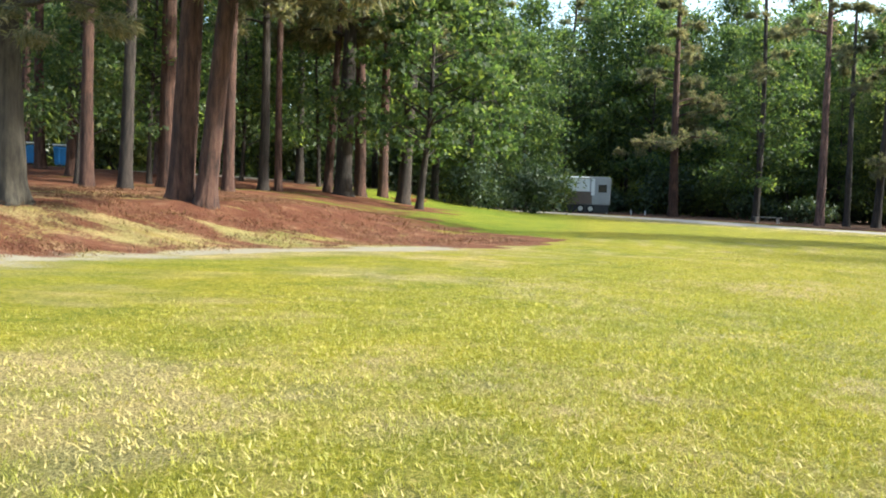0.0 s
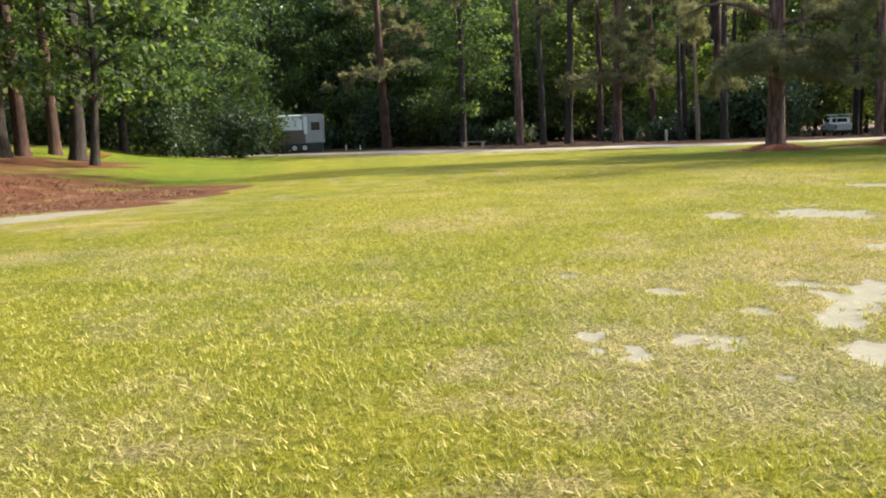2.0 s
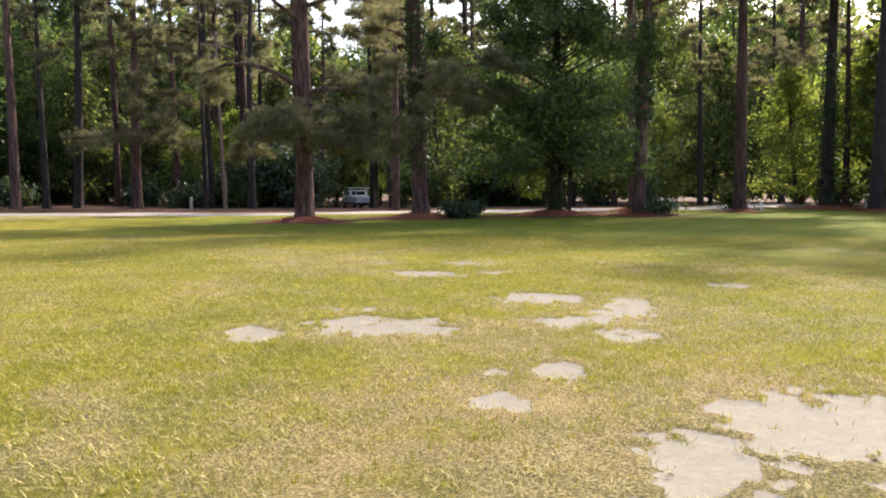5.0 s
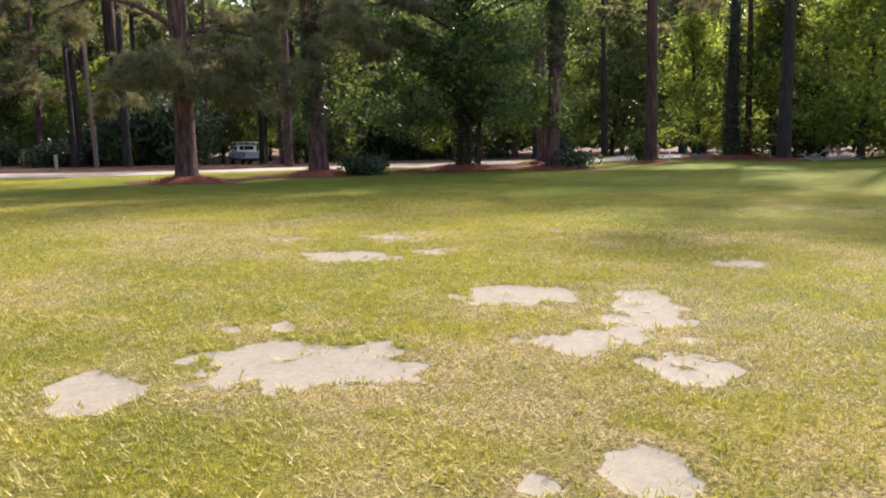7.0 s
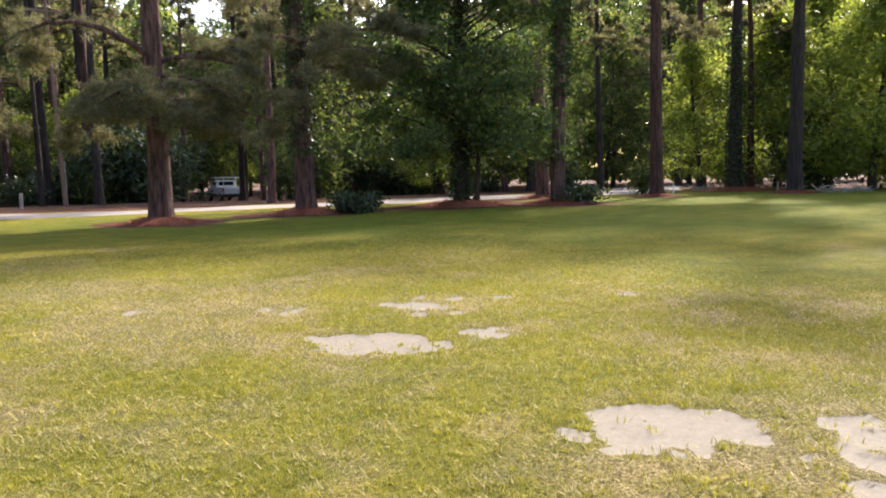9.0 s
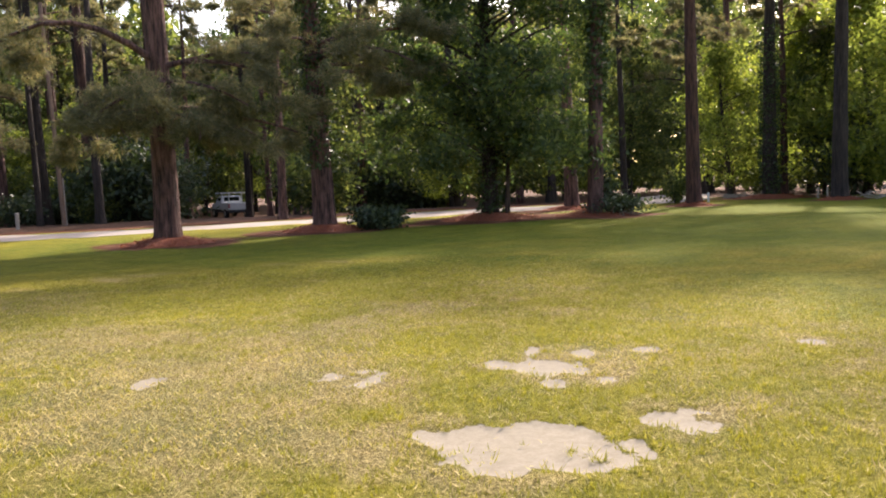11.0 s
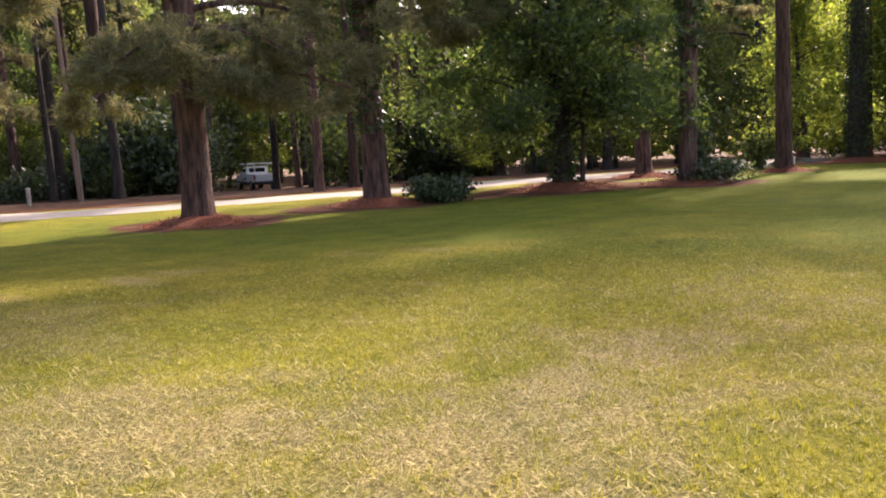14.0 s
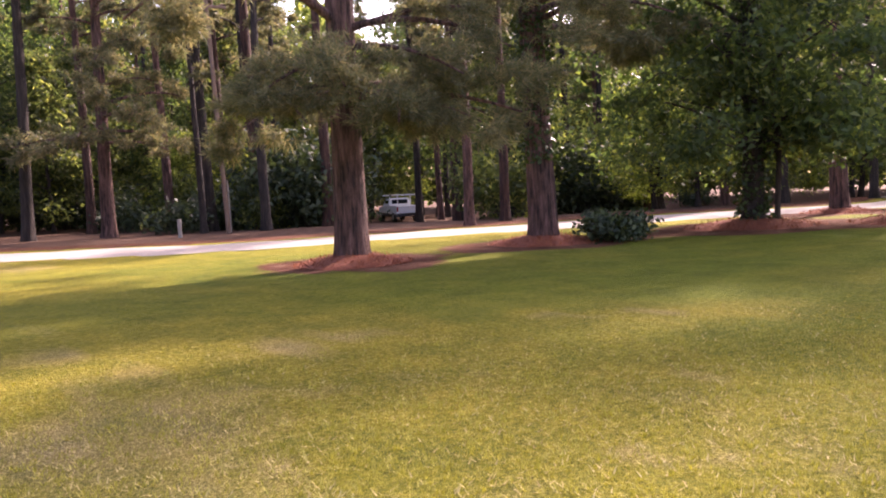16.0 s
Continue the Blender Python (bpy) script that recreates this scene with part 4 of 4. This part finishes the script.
def far_woods():
    """The closed wall of leaves behind everything."""
    g = np.random.default_rng(99)
    out = []
    for ring, (n, dist) in enumerate(((70000, 0.0), (55000, 14.0))):
        t = g.random(n)
        pts = np.array([(-75, 20), (-62, 75), (-40, 105), (-5, 128), (40, 122), (80, 98), (104, 66), (112, 30), (108, -15)], float)
        seg = t * (len(pts) - 1)
        i = np.minimum(seg.astype(int), len(pts) - 2)
        f = (seg - i)[:, None]
        xy = pts[i] * (1 - f) + pts[i + 1] * f
        away = unit(xy - np.array([20.0, 30.0]))
        xy = xy + away * (dist + 7 * g.random((n, 1)))
        topz = 16 + 8 * value_noise(t * 400, t * 0 + ring, 0.25) + 5 * value_noise(t * 400, t * 0 + ring, 0.8)
        z = topz * g.random(n) ** 0.9
        out.append(np.column_stack([xy, z]))
    return leaf_cards(np.concatenate(out), g, 1.05, 0.2, 1.3, True)


tagged(new("far_woods", mesh_of("far_woods", *far_woods(), WOOD_LEAF)), "dense dark green woods closing the distance", "woods", kind="stuff")

# shrubs that stand out
shrub("rounded dark shrub beside the ivied pine", 34.9, 35.3, shrub_parts(1.4, 0.78, 91, 2200, 0.1), SHRUB_LEAF)
shrub("straggling brush at the foot of a pine", 42.7, 29.6, shrub_parts(1.8, 0.8, 92, 1500, 0.1), SHRUB_LEAF)
shrub("upright brush growing against a pine trunk", 42.5, 30.1, shrub_parts(0.9, 1.9, 93, 650, 0.12), SHRUB_LEAF)
shrub("pale shrub beside a straight pine", 54.5, 32.6, shrub_parts(1.4, 1.5, 94, 900, 0.14), WOOD_LEAF)
shrub("dark evergreen shrub before the parked truck", 47.6, 70.5, shrub_parts(4.6, 4.0, 95, 5200, 0.2), SHRUB_LEAF)
shrub("dark evergreen thicket by the utility pole", 42.8, 63.8, shrub_parts(6.0, 4.6, 96, 5200, 0.22), SHRUB_LEAF)

# ---------- straw mounds ----------
def mound(x, y, r, h, seed):
    g = np.random.default_rng(seed)
    top = new("straw_mound")
    rings, n = 9, 36
    a = np.linspace(0, 2 * math.pi, n, endpoint=False)
    out = 1 + 0.22 * (value_noise(np.cos(a) * 2 + seed, np.sin(a) * 2, 1.0) - 0.5) * 2
    k = np.linspace(0, 1, rings)[:, None]
    X, Y = k * r * out * np.cos(a), k * r * out * np.sin(a)
    Z = h * (1 - k ** 1.6) + 0.05 * (value_noise(X + x * 3, Y + y, 2.5) - 0.5) * (1 - k ** 4) - 0.04 * k ** 3
    v = np.stack([X, Y, Z], -1).reshape(-1, 3)
    i, j = np.arange(rings - 1)[:, None] * n, np.arange(n)[None, :]
    q = np.stack([i + j, i + n + j, i + n + (j + 1) % n, i + (j + 1) % n], -1).reshape(-1, 4)
    child("bed", mesh_of("mound_bed", v, q, STRAW_BED, True), top)
    m = int(900 * r)
    rr, aa = r * 1.08 * np.sqrt(g.random(m)), g.random(m) * 2 * math.pi
    p = np.stack([rr * np.cos(aa), rr * np.sin(aa), h * np.clip(1 - (rr / r) ** 1.6, 0, 1) + 0.015], 1)
    d = unit(g.normal(size=(m, 3)) * np.array([1, 1, 0.3]))
    s = unit(np.cross(d, [0, 0, 1.0])) * 0.008
    v = np.stack([p - d * 0.1 - s, p - d * 0.1 + s, p + d * 0.1 + s, p + d * 0.1 - s], 1).reshape(-1, 3)
    child("needles", mesh_of("mound_needles", v, np.arange(m * 4).reshape(-1, 4), STRAW), top)
    top.matrix_basis = pose(x, y, float(height(x, y)))
    tagged(top, "low mound of reddish-brown pine straw round a tree foot", "straw mound", "straw mounds")


for i, (mx, my, mr) in enumerate(MOUNDS):
    mound(mx, my, mr, 0.27 if i < 4 else 0.22, 200 + i)


# ---------- grass ----------
def near_walk(x, y):
    """How thick the grass stands: full along the walk, thinning out to both sides."""
    u = (x - 4.0) * 0.87 - (y + 1.0) * 0.49 - 1.0
    v = (x - 4.0) * 0.49 + (y + 1.0) * 0.87
    return (1 - np.where(u < 0, step(2.5, 11.0, -u), step(3.5, 9.5, u))) * (1 - step(27.0, 35.0, v))


def scattered(g, n, x0, x1, y0, y1):
    x, y = x0 + (x1 - x0) * g.random(n), y0 + (y1 - y0) * g.random(n)
    ok = (g.random(n) < near_walk(x, y)) & (straw_edge(x, y)[0] < 0.3)
    return x[ok], y[ok]


def blades(base, a, ln, lean, width):
    """One bent blade, a triangle, for each root."""
    tip = base + np.stack([np.cos(a) * lean * ln, np.sin(a) * lean * ln, ln * np.sqrt(np.maximum(0.03, 1 - lean ** 2))], 1)
    s = np.stack([-np.sin(a), np.cos(a), 0.25 * np.cos(a * 3)], 1) * np.asarray(width)[:, None]
    return np.stack([base - s, base + s, tip], 1).reshape(-1, 3), np.arange(len(base) * 3).reshape(-1, 3)


def grass_tufts(seed, n):
    """Low tufts whose blades splay out from one root."""
    g = np.random.default_rng(seed)
    x, y = scattered(g, n, -3, 28, 1, 33)
    d, b = dryness(x, y), bareness(x, y)
    ok = (g.random(len(x)) < 1.1 - 0.95 * np.clip(d, 0, 1)) & ((b < 0.52) | (g.random(len(x)) < 0.04))
    x, y = x[ok], y[ok]
    m, each = len(x), 8
    size = 0.7 + 0.7 * g.random(m)
    bx = x[:, None] + 0.02 * g.normal(size=(m, each)) * size[:, None]
    by = y[:, None] + 0.02 * g.normal(size=(m, each)) * size[:, None]
    base = np.stack([bx, by, height(bx, by) - 0.006], -1).reshape(-1, 3)
    a = (np.arctan2(by - y[:, None], bx - x[:, None]) + 0.7 * g.normal(size=(m, each))).ravel()
    k = m * each
    ln = 0.043 * (0.55 + 0.8 * g.random(k)) * np.repeat(size, each)
    return mesh_of("grass", *blades(base, a, ln, 0.35 + 0.6 * g.random(k), 0.0028 + 0.0022 * g.random(k)), GRASS)


def dead_blades(seed, n):
    """Bleached blades lying between the tufts."""
    g = np.random.default_rng(seed)
    x, y = scattered(g, n, -3, 28, 1, 33)
    d, b = dryness(x, y), bareness(x, y)
    ok = (g.random(len(x)) < 0.16 + 0.9 * d) & ((b < 0.5) | (g.random(len(x)) < 0.03))
    x, y = x[ok], y[ok]
    k = len(x)
    base = np.stack([x, y, height(x, y) + 0.002 + 0.014 * g.random(k)], 1)
    return mesh_of("dead_grass", *blades(base, g.random(k) * 2 * math.pi, 0.035 + 0.04 * g.random(k), 0.8 + 0.19 * g.random(k), 0.003 + 0.003 * g.random(k)), DEAD_GRASS)


tagged(new("grass", grass_tufts(301, 300000)), "short clumpy lawn grass, yellow-green and uneven", "grass", kind="stuff")
tagged(new("dead_grass", dead_blades(302, 620000)), "bleached dead grass lying between green tufts", "dead grass", kind="stuff")


def straw_litter(seed, n):
    """Fallen needles and leaves on the bank."""
    g = np.random.default_rng(seed)
    x, y = -14 + 18 * g.random(n), 11 + 20 * g.random(n)
    inside, beyond = straw_edge(x, y)
    ok = (inside > 0.2 + 1.5 * g.random(n)) & (beyond < 1.5) & (value_noise(x, y, 0.9) * 0.6 + value_noise(x, y, 3.0) * 0.6 > 0.3 + 0.5 * g.random(n))
    x, y = x[ok], y[ok]
    k = len(x)
    base = np.stack([x, y, height(x, y) + 0.01 + 0.03 * g.random(k)], 1)
    return mesh_of("pine_litter", *blades(base, g.random(k) * 2 * math.pi, 0.07 + 0.1 * g.random(k), 0.8 + 0.19 * g.random(k), 0.005 + 0.007 * g.random(k)), LITTER)


tagged(new("pine_litter", straw_litter(303, 110000)), "brown pine needles and dry leaves strewn on the bank", "leaf litter", kind="stuff")


# ---------- vehicles and fixtures ----------
def wheel(parent, x, y, r, w):
    t = part("wheel", cyl(bmesh.new(), (x, y, r), r, w, "X", n=24), RUBBER, parent)
    part("rim", cyl(bmesh.new(), (x, y, r), r * 0.6, w + 0.02, "X", n=16), STEEL, t, "pale steel rim")


def pickup(x, y, turn):
    top = new("pickup_truck")
    bm = box(bmesh.new(), -0.96, 0.96, -2.9, 2.8, 0.45, 0.72, 0.05)
    part("chassis", bm, DARK_PLASTIC, top)
    bed = bmesh.new()
    box(bed, -0.97, -0.87, -2.85, -0.55, 0.62, 1.28, 0.03)
    box(bed, 0.87, 0.97, -2.85, -0.55, 0.62, 1.28, 0.03)
    box(bed, -0.88, 0.88, -2.8, -0.6, 0.7, 0.78)
    part("bed", bed, WHITE_PAINT, top)
    part("tailgate", box(bmesh.new(), -0.86, 0.86, -2.9, -2.82, 0.68, 1.27, 0.025), WHITE_PAINT, top)
    part("rear_bumper", box(bmesh.new(), -0.95, 0.95, -3.05, -2.86, 0.45, 0.62, 0.03), DARK_PLASTIC, top)
    for s in (-1, 1):
        part("tail_lamp", box(bmesh.new(), s * 0.92 - 0.055, s * 0.92 + 0.055, -2.905, -2.84, 0.85, 1.2, 0.015), TAIL_RED, top)
    cab = bmesh.new()
    v = [cab.verts.new(c) for c in ((-0.95, -0.5, 0.68), (0.95, -0.5, 0.68), (0.95, 1.5, 0.68), (-0.95, 1.5, 0.68), (-0.95, -0.5, 1.3), (0.95, -0.5, 1.3), (0.95, 1.45, 1.25), (-0.95, 1.45, 1.25),
                                    (-0.8, -0.38, 1.88), (0.8, -0.38, 1.88), (0.78, 0.75, 1.88), (-0.78, 0.75, 1.88))]
    for f in ((0, 1, 5, 4), (1, 2, 6, 5), (2, 3, 7, 6), (3, 0, 4, 7), (4, 5, 9, 8), (5, 6, 10, 9), (6, 7, 11, 10), (7, 4, 8, 11), (8, 9, 10, 11), (3, 2, 1, 0)):
        cab.faces.new([v[k] for k in f])
    bmesh.ops.bevel(cab, geom=list(cab.edges), offset=0.05, segments=2, affect="EDGES", profile=0.5)
    part("cab", cab, WHITE_PAINT, top)
    part("rear_window", box(bmesh.new(), -0.66, 0.66, -0.475, -0.43, 1.38, 1.76, 0.02), GLASS, top, "dark rear window")
    for s in (-1, 1):
        part("side_window", box(bmesh.new(), s * 0.875 - 0.035, s * 0.875 + 0.035, -0.25, 0.7, 1.36, 1.72, 0.02), GLASS, top)
    part("bonnet", box(bmesh.new(), -0.93, 0.93, 1.45, 2.75, 0.66, 1.2, 0.09), WHITE_PAINT, top)
    for s in (-1, 1):
        for yy in (-1.75, 1.95):
            wheel(top, s * 0.86, yy, 0.38, 0.26)
    rack = new("ladder_rack")
    rack.parent = top
    for s in (-0.85, 0.85):
        part("rail", box(bmesh.new(), s - 0.04, s + 0.04, -2.85, 1.6, 2.06, 2.13, 0.01), WHITE_PAINT, rack)
        for yy in (-2.75, -0.6):
            part("upright", box(bmesh.new(), s - 0.03, s + 0.03, yy - 0.03, yy + 0.03, 1.25, 2.08), WHITE_PAINT, rack)
    for yy in (-2.75, -0.6, 1.3):
        part("crossbar", box(bmesh.new(), -0.88, 0.88, yy - 0.04, yy + 0.04, 2.1, 2.17, 0.01), WHITE_PAINT, rack)
    top.matrix_basis = pose(x, y, float(height(x, y)), 0, 0, turn)
    return tagged(top, "white pickup truck with a ladder rack, parked under trees", "truck")


pickup(56.4, 75.0, -20)


def camper(x, y, turn):
    """A fifth-wheel camper: x along its length, the raised nose at -x."""
    top = new("camper_trailer")
    body = bmesh.new()
    prof = [(-1.4, 0.75), (3.0, 0.75), (3.05, 3.2), (2.9, 3.3), (-2.95, 3.3), (-3.15, 3.1), (-3.1, 1.75), (-2.7, 1.5), (-1.45, 1.5)]
    a = [body.verts.new((px, -1.2, pz)) for px, pz in prof]
    b = [body.verts.new((px, 1.2, pz)) for px, pz in prof]
    body.faces.new(a)
    body.faces.new(b[::-1])
    for i in range(len(prof)):
        j = (i + 1) % len(prof)
        body.faces.new((a[j], a[i], b[i], b[j]))
    bmesh.ops.recalc_face_normals(body, faces=body.faces)
    bmesh.ops.bevel(body, geom=list(body.edges), offset=0.05, segments=2, affect="EDGES", profile=0.5)
    part("body", body, GREY_PANEL, top)
    part("upper_panel", box(bmesh.new(), -3.0, 1.15, -1.23, -1.19, 1.95, 3.1, 0.015), WHITE_PAINT, top, "white upper side panel")
    part("lower_panel", box(bmesh.new(), -1.35, 1.4, -1.225, -1.19, 0.8, 1.92, 0.015), BEIGE_PANEL, top, "brown lower side panel")
    # dark sheet added to stand for the shade beneath the body
    part("underbody_shade", box(bmesh.new(), -1.3, 2.9, -1.1, -1.04, 0.05, 0.85, 0.01), DARK_PLASTIC, top, "dark sheet in place of the shade under the body")
    part("awning", cyl(bmesh.new(), (-0.9, -1.3, 3.18), 0.07, 4.0, "X", n=12), WHITE_PAINT, top, "rolled white awning")
    part("stripe", box(bmesh.new(), 1.3, 1.62, -1.235, -1.19, 1.6, 3.12, 0.02), WHITE_PAINT, top, "upright white panel")
    part("window", box(bmesh.new(), 1.95, 2.7, -1.23, -1.19, 1.9, 2.6, 0.02), GLASS, top)
    part("door", box(bmesh.new(), 2.0, 2.75, -1.225, -1.19, 0.85, 1.8, 0.02), GREY_PANEL, top)
    for px in (0.4, 1.3):
        for s in (-1.05, 1.05):
            t = part("wheel", cyl(bmesh.new(), (px, s, 0.38), 0.38, 0.24, "Y", n=20), RUBBER, top)
            part("rim", cyl(bmesh.new(), (px, s, 0.38), 0.22, 0.26, "Y", n=14), STEEL, t)
    for px, s in ((-1.2, -1.0), (-1.2, 1.0), (2.8, -1.0), (2.8, 1.0)):
        part("jack_leg", box(bmesh.new(), px - 0.05, px + 0.05, s - 0.05, s + 0.05, 0.0, 0.8), STEEL, top)
    part("axle", box(bmesh.new(), -1.3, 2.9, -0.8, 0.8, 0.45, 0.78), DARK_PLASTIC, top)
    top.matrix_basis = pose(x, y, float(height(x, y)), 0, 0, turn) @ Matrix.Scale(1.12, 4)
    return tagged(top, "grey and white camper trailer parked at the wood's edge", "camper")


camper(4.4, 87.0, -3)


def dumpster(x, y, turn):
    top = new("dumpster")
    bm = bmesh.new()
    v = [bm.verts.new(c) for c in ((-0.85, -0.6, 0.12), (0.85, -0.6, 0.12), (0.85, 0.6, 0.12), (-0.85, 0.6, 0.12), (-0.95, -0.72, 1.2), (0.95, -0.72, 1.2), (0.95, 0.72, 1.3), (-0.95, 0.72, 1.3))]
    for f in ((3, 2, 1, 0), (0, 1, 5, 4), (1, 2, 6, 5), (2, 3, 7, 6), (3, 0, 4, 7), (4, 5, 6, 7)):
        bm.faces.new([v[k] for k in f])
    bmesh.ops.bevel(bm, geom=list(bm.edges), offset=0.03, segments=2, affect="EDGES", profile=0.5)
    part("bin", bm, BLUE_STEEL, top)
    part("lid", box(bmesh.new(), -0.98, 0.98, -0.78, 0.78, 1.27, 1.36, 0.03), WHITE_PAINT, top, "pale closed lid")
    for s in (-0.6, 0.6):
        part("rib", box(bmesh.new(), s - 0.05, s + 0.05, -0.78, -0.64, 0.2, 1.15, 0.01), BLUE_STEEL, top)
        part("skid", box(bmesh.new(), s - 0.08, s + 0.08, -0.6, 0.6, 0.0, 0.14), DARK_PLASTIC, top)
    top.matrix_basis = pose(x, y, float(height(x, y)), 0, 0, turn)
    return tagged(top, "blue steel dumpster with a pale lid", "dumpster", "blue dumpsters")


dumpster(-26.6, 46.6, 30)
dumpster(-28.6, 45.0, 30)

pole = new("utility_pole")
_v, _f = tube([(0, 0, -0.1), (-0.05, 0.03, 4), (-0.1, 0.06, 8), (-0.15, 0.1, 12)], (0.12, 0.115, 0.105, 0.095), 14)
child("shaft", mesh_of("pole_shaft", _v, _f, POLE_WOOD, True), pole)
part("crossarm", box(bmesh.new(), -1.2, 0.9, 0.02, 0.14, 11.0, 11.14, 0.01), POLE_WOOD, pole)
part("ground_wire_guard", box(bmesh.new(), 0.13, 0.17, -0.04, 0.04, 0.0, 2.6, 0.005), GREY_WOOD, pole)
pole.matrix_basis = pose(34.2, 59.0, 0, 0, -1.2, 0)
tagged(pole, "weathered wooden utility pole beside the road", "utility pole")


def post(x, y, h, r, mat, label, name="marker_post", lean=0):
    top = new(name)
    part("stake", cyl(bmesh.new(), (0, 0, h / 2 - 0.02), r, h, n=12), mat, top)
    part("cap", cyl(bmesh.new(), (0, 0, h), r * 1.15, 0.05, r2=r * 0.6, n=12), mat, top)
    top.matrix_basis = pose(x, y, float(height(x, y)), lean, 0, 0)
    return tagged(top, label, "post")


post(31.4, 58.2, 0.85, 0.1, GREY_WOOD, "short pale wooden post by the road")
# two white pipes, dulled to the grey of the wood material
post(61.0, 27.4, 0.55, 0.05, GREY_WOOD, "short pale pipe standing in the straw")
post(61.3, 27.0, 0.55, 0.05, GREY_WOOD, "short pale pipe standing in the straw")
post(56.2, 31.6, 0.5, 0.05, WHITE_PAINT, "short white marker by the straight pine")
# two short posts stand in for small white debris
post(9.8, 84.5, 0.5, 0.08, WHITE_PAINT, "small white debris by the camper, shown as a post")
post(11.2, 84.9, 0.42, 0.07, WHITE_PAINT, "small white debris by the camper, shown as a post")


def bench(x, y, turn):
    top = new("bench")
    for k in (-0.16, 0.0, 0.16):
        part("slat", box(bmesh.new(), -1.1, 1.1, k - 0.065, k + 0.065, 0.43, 0.47, 0.008), GREY_WOOD, top)
    for s in (-0.85, 0.85):
        part("leg", box(bmesh.new(), s - 0.05, s + 0.05, -0.2, 0.2, -0.02, 0.43, 0.01), GREY_WOOD, top)
    top.matrix_basis = pose(x, y, float(height(x, y)), 0, 0, turn)
    return tagged(top, "low weathered plank bench at the wood's edge", "bench")


bench(19.0, 66.5, -40)


def brush_pile(x, y, r, h, seed, label, mat):
    g = np.random.default_rng(seed)
    sticks = []
    for i in range(60):
        a, rr = g.random() * 2 * math.pi, r * math.sqrt(g.random())
        c = np.array([math.cos(a) * rr, math.sin(a) * rr, h * (1 - rr / r) * g.random() + 0.04])
        d = unit(g.normal(size=3) * np.array([1, 1, 0.3])) * (0.25 + 0.4 * g.random())
        sticks.append(tube([c - d, c + d * 0.2 + g.normal(size=3) * 0.04, c + d], (0.022, 0.02, 0.008), 5))
    v, f = joined(sticks)
    v[:, 2] = np.maximum(v[:, 2], 0.0)
    ob = new("brush_pile", mesh_of("brush_pile", v, f, mat, True))
    ob.matrix_basis = pose(x, y, float(height(x, y)))
    return tagged(ob, label, "brush pile", kind="stuff")


brush_pile(64.5, 32.8, 1.3, 0.5, 401, "heap of pale dry branches", GREY_WOOD)
brush_pile(59.5, 23.6, 1.8, 0.6, 402, "heap of pale dry branches", GREY_WOOD)
brush_pile(-6.0, 50.5, 1.2, 0.4, 403, "heap of reddish straw and twigs", STRAW_BED)
brush_pile(42.8, 30.0, 0.8, 0.35, 404, "low heap of dead twigs", GREY_WOOD)
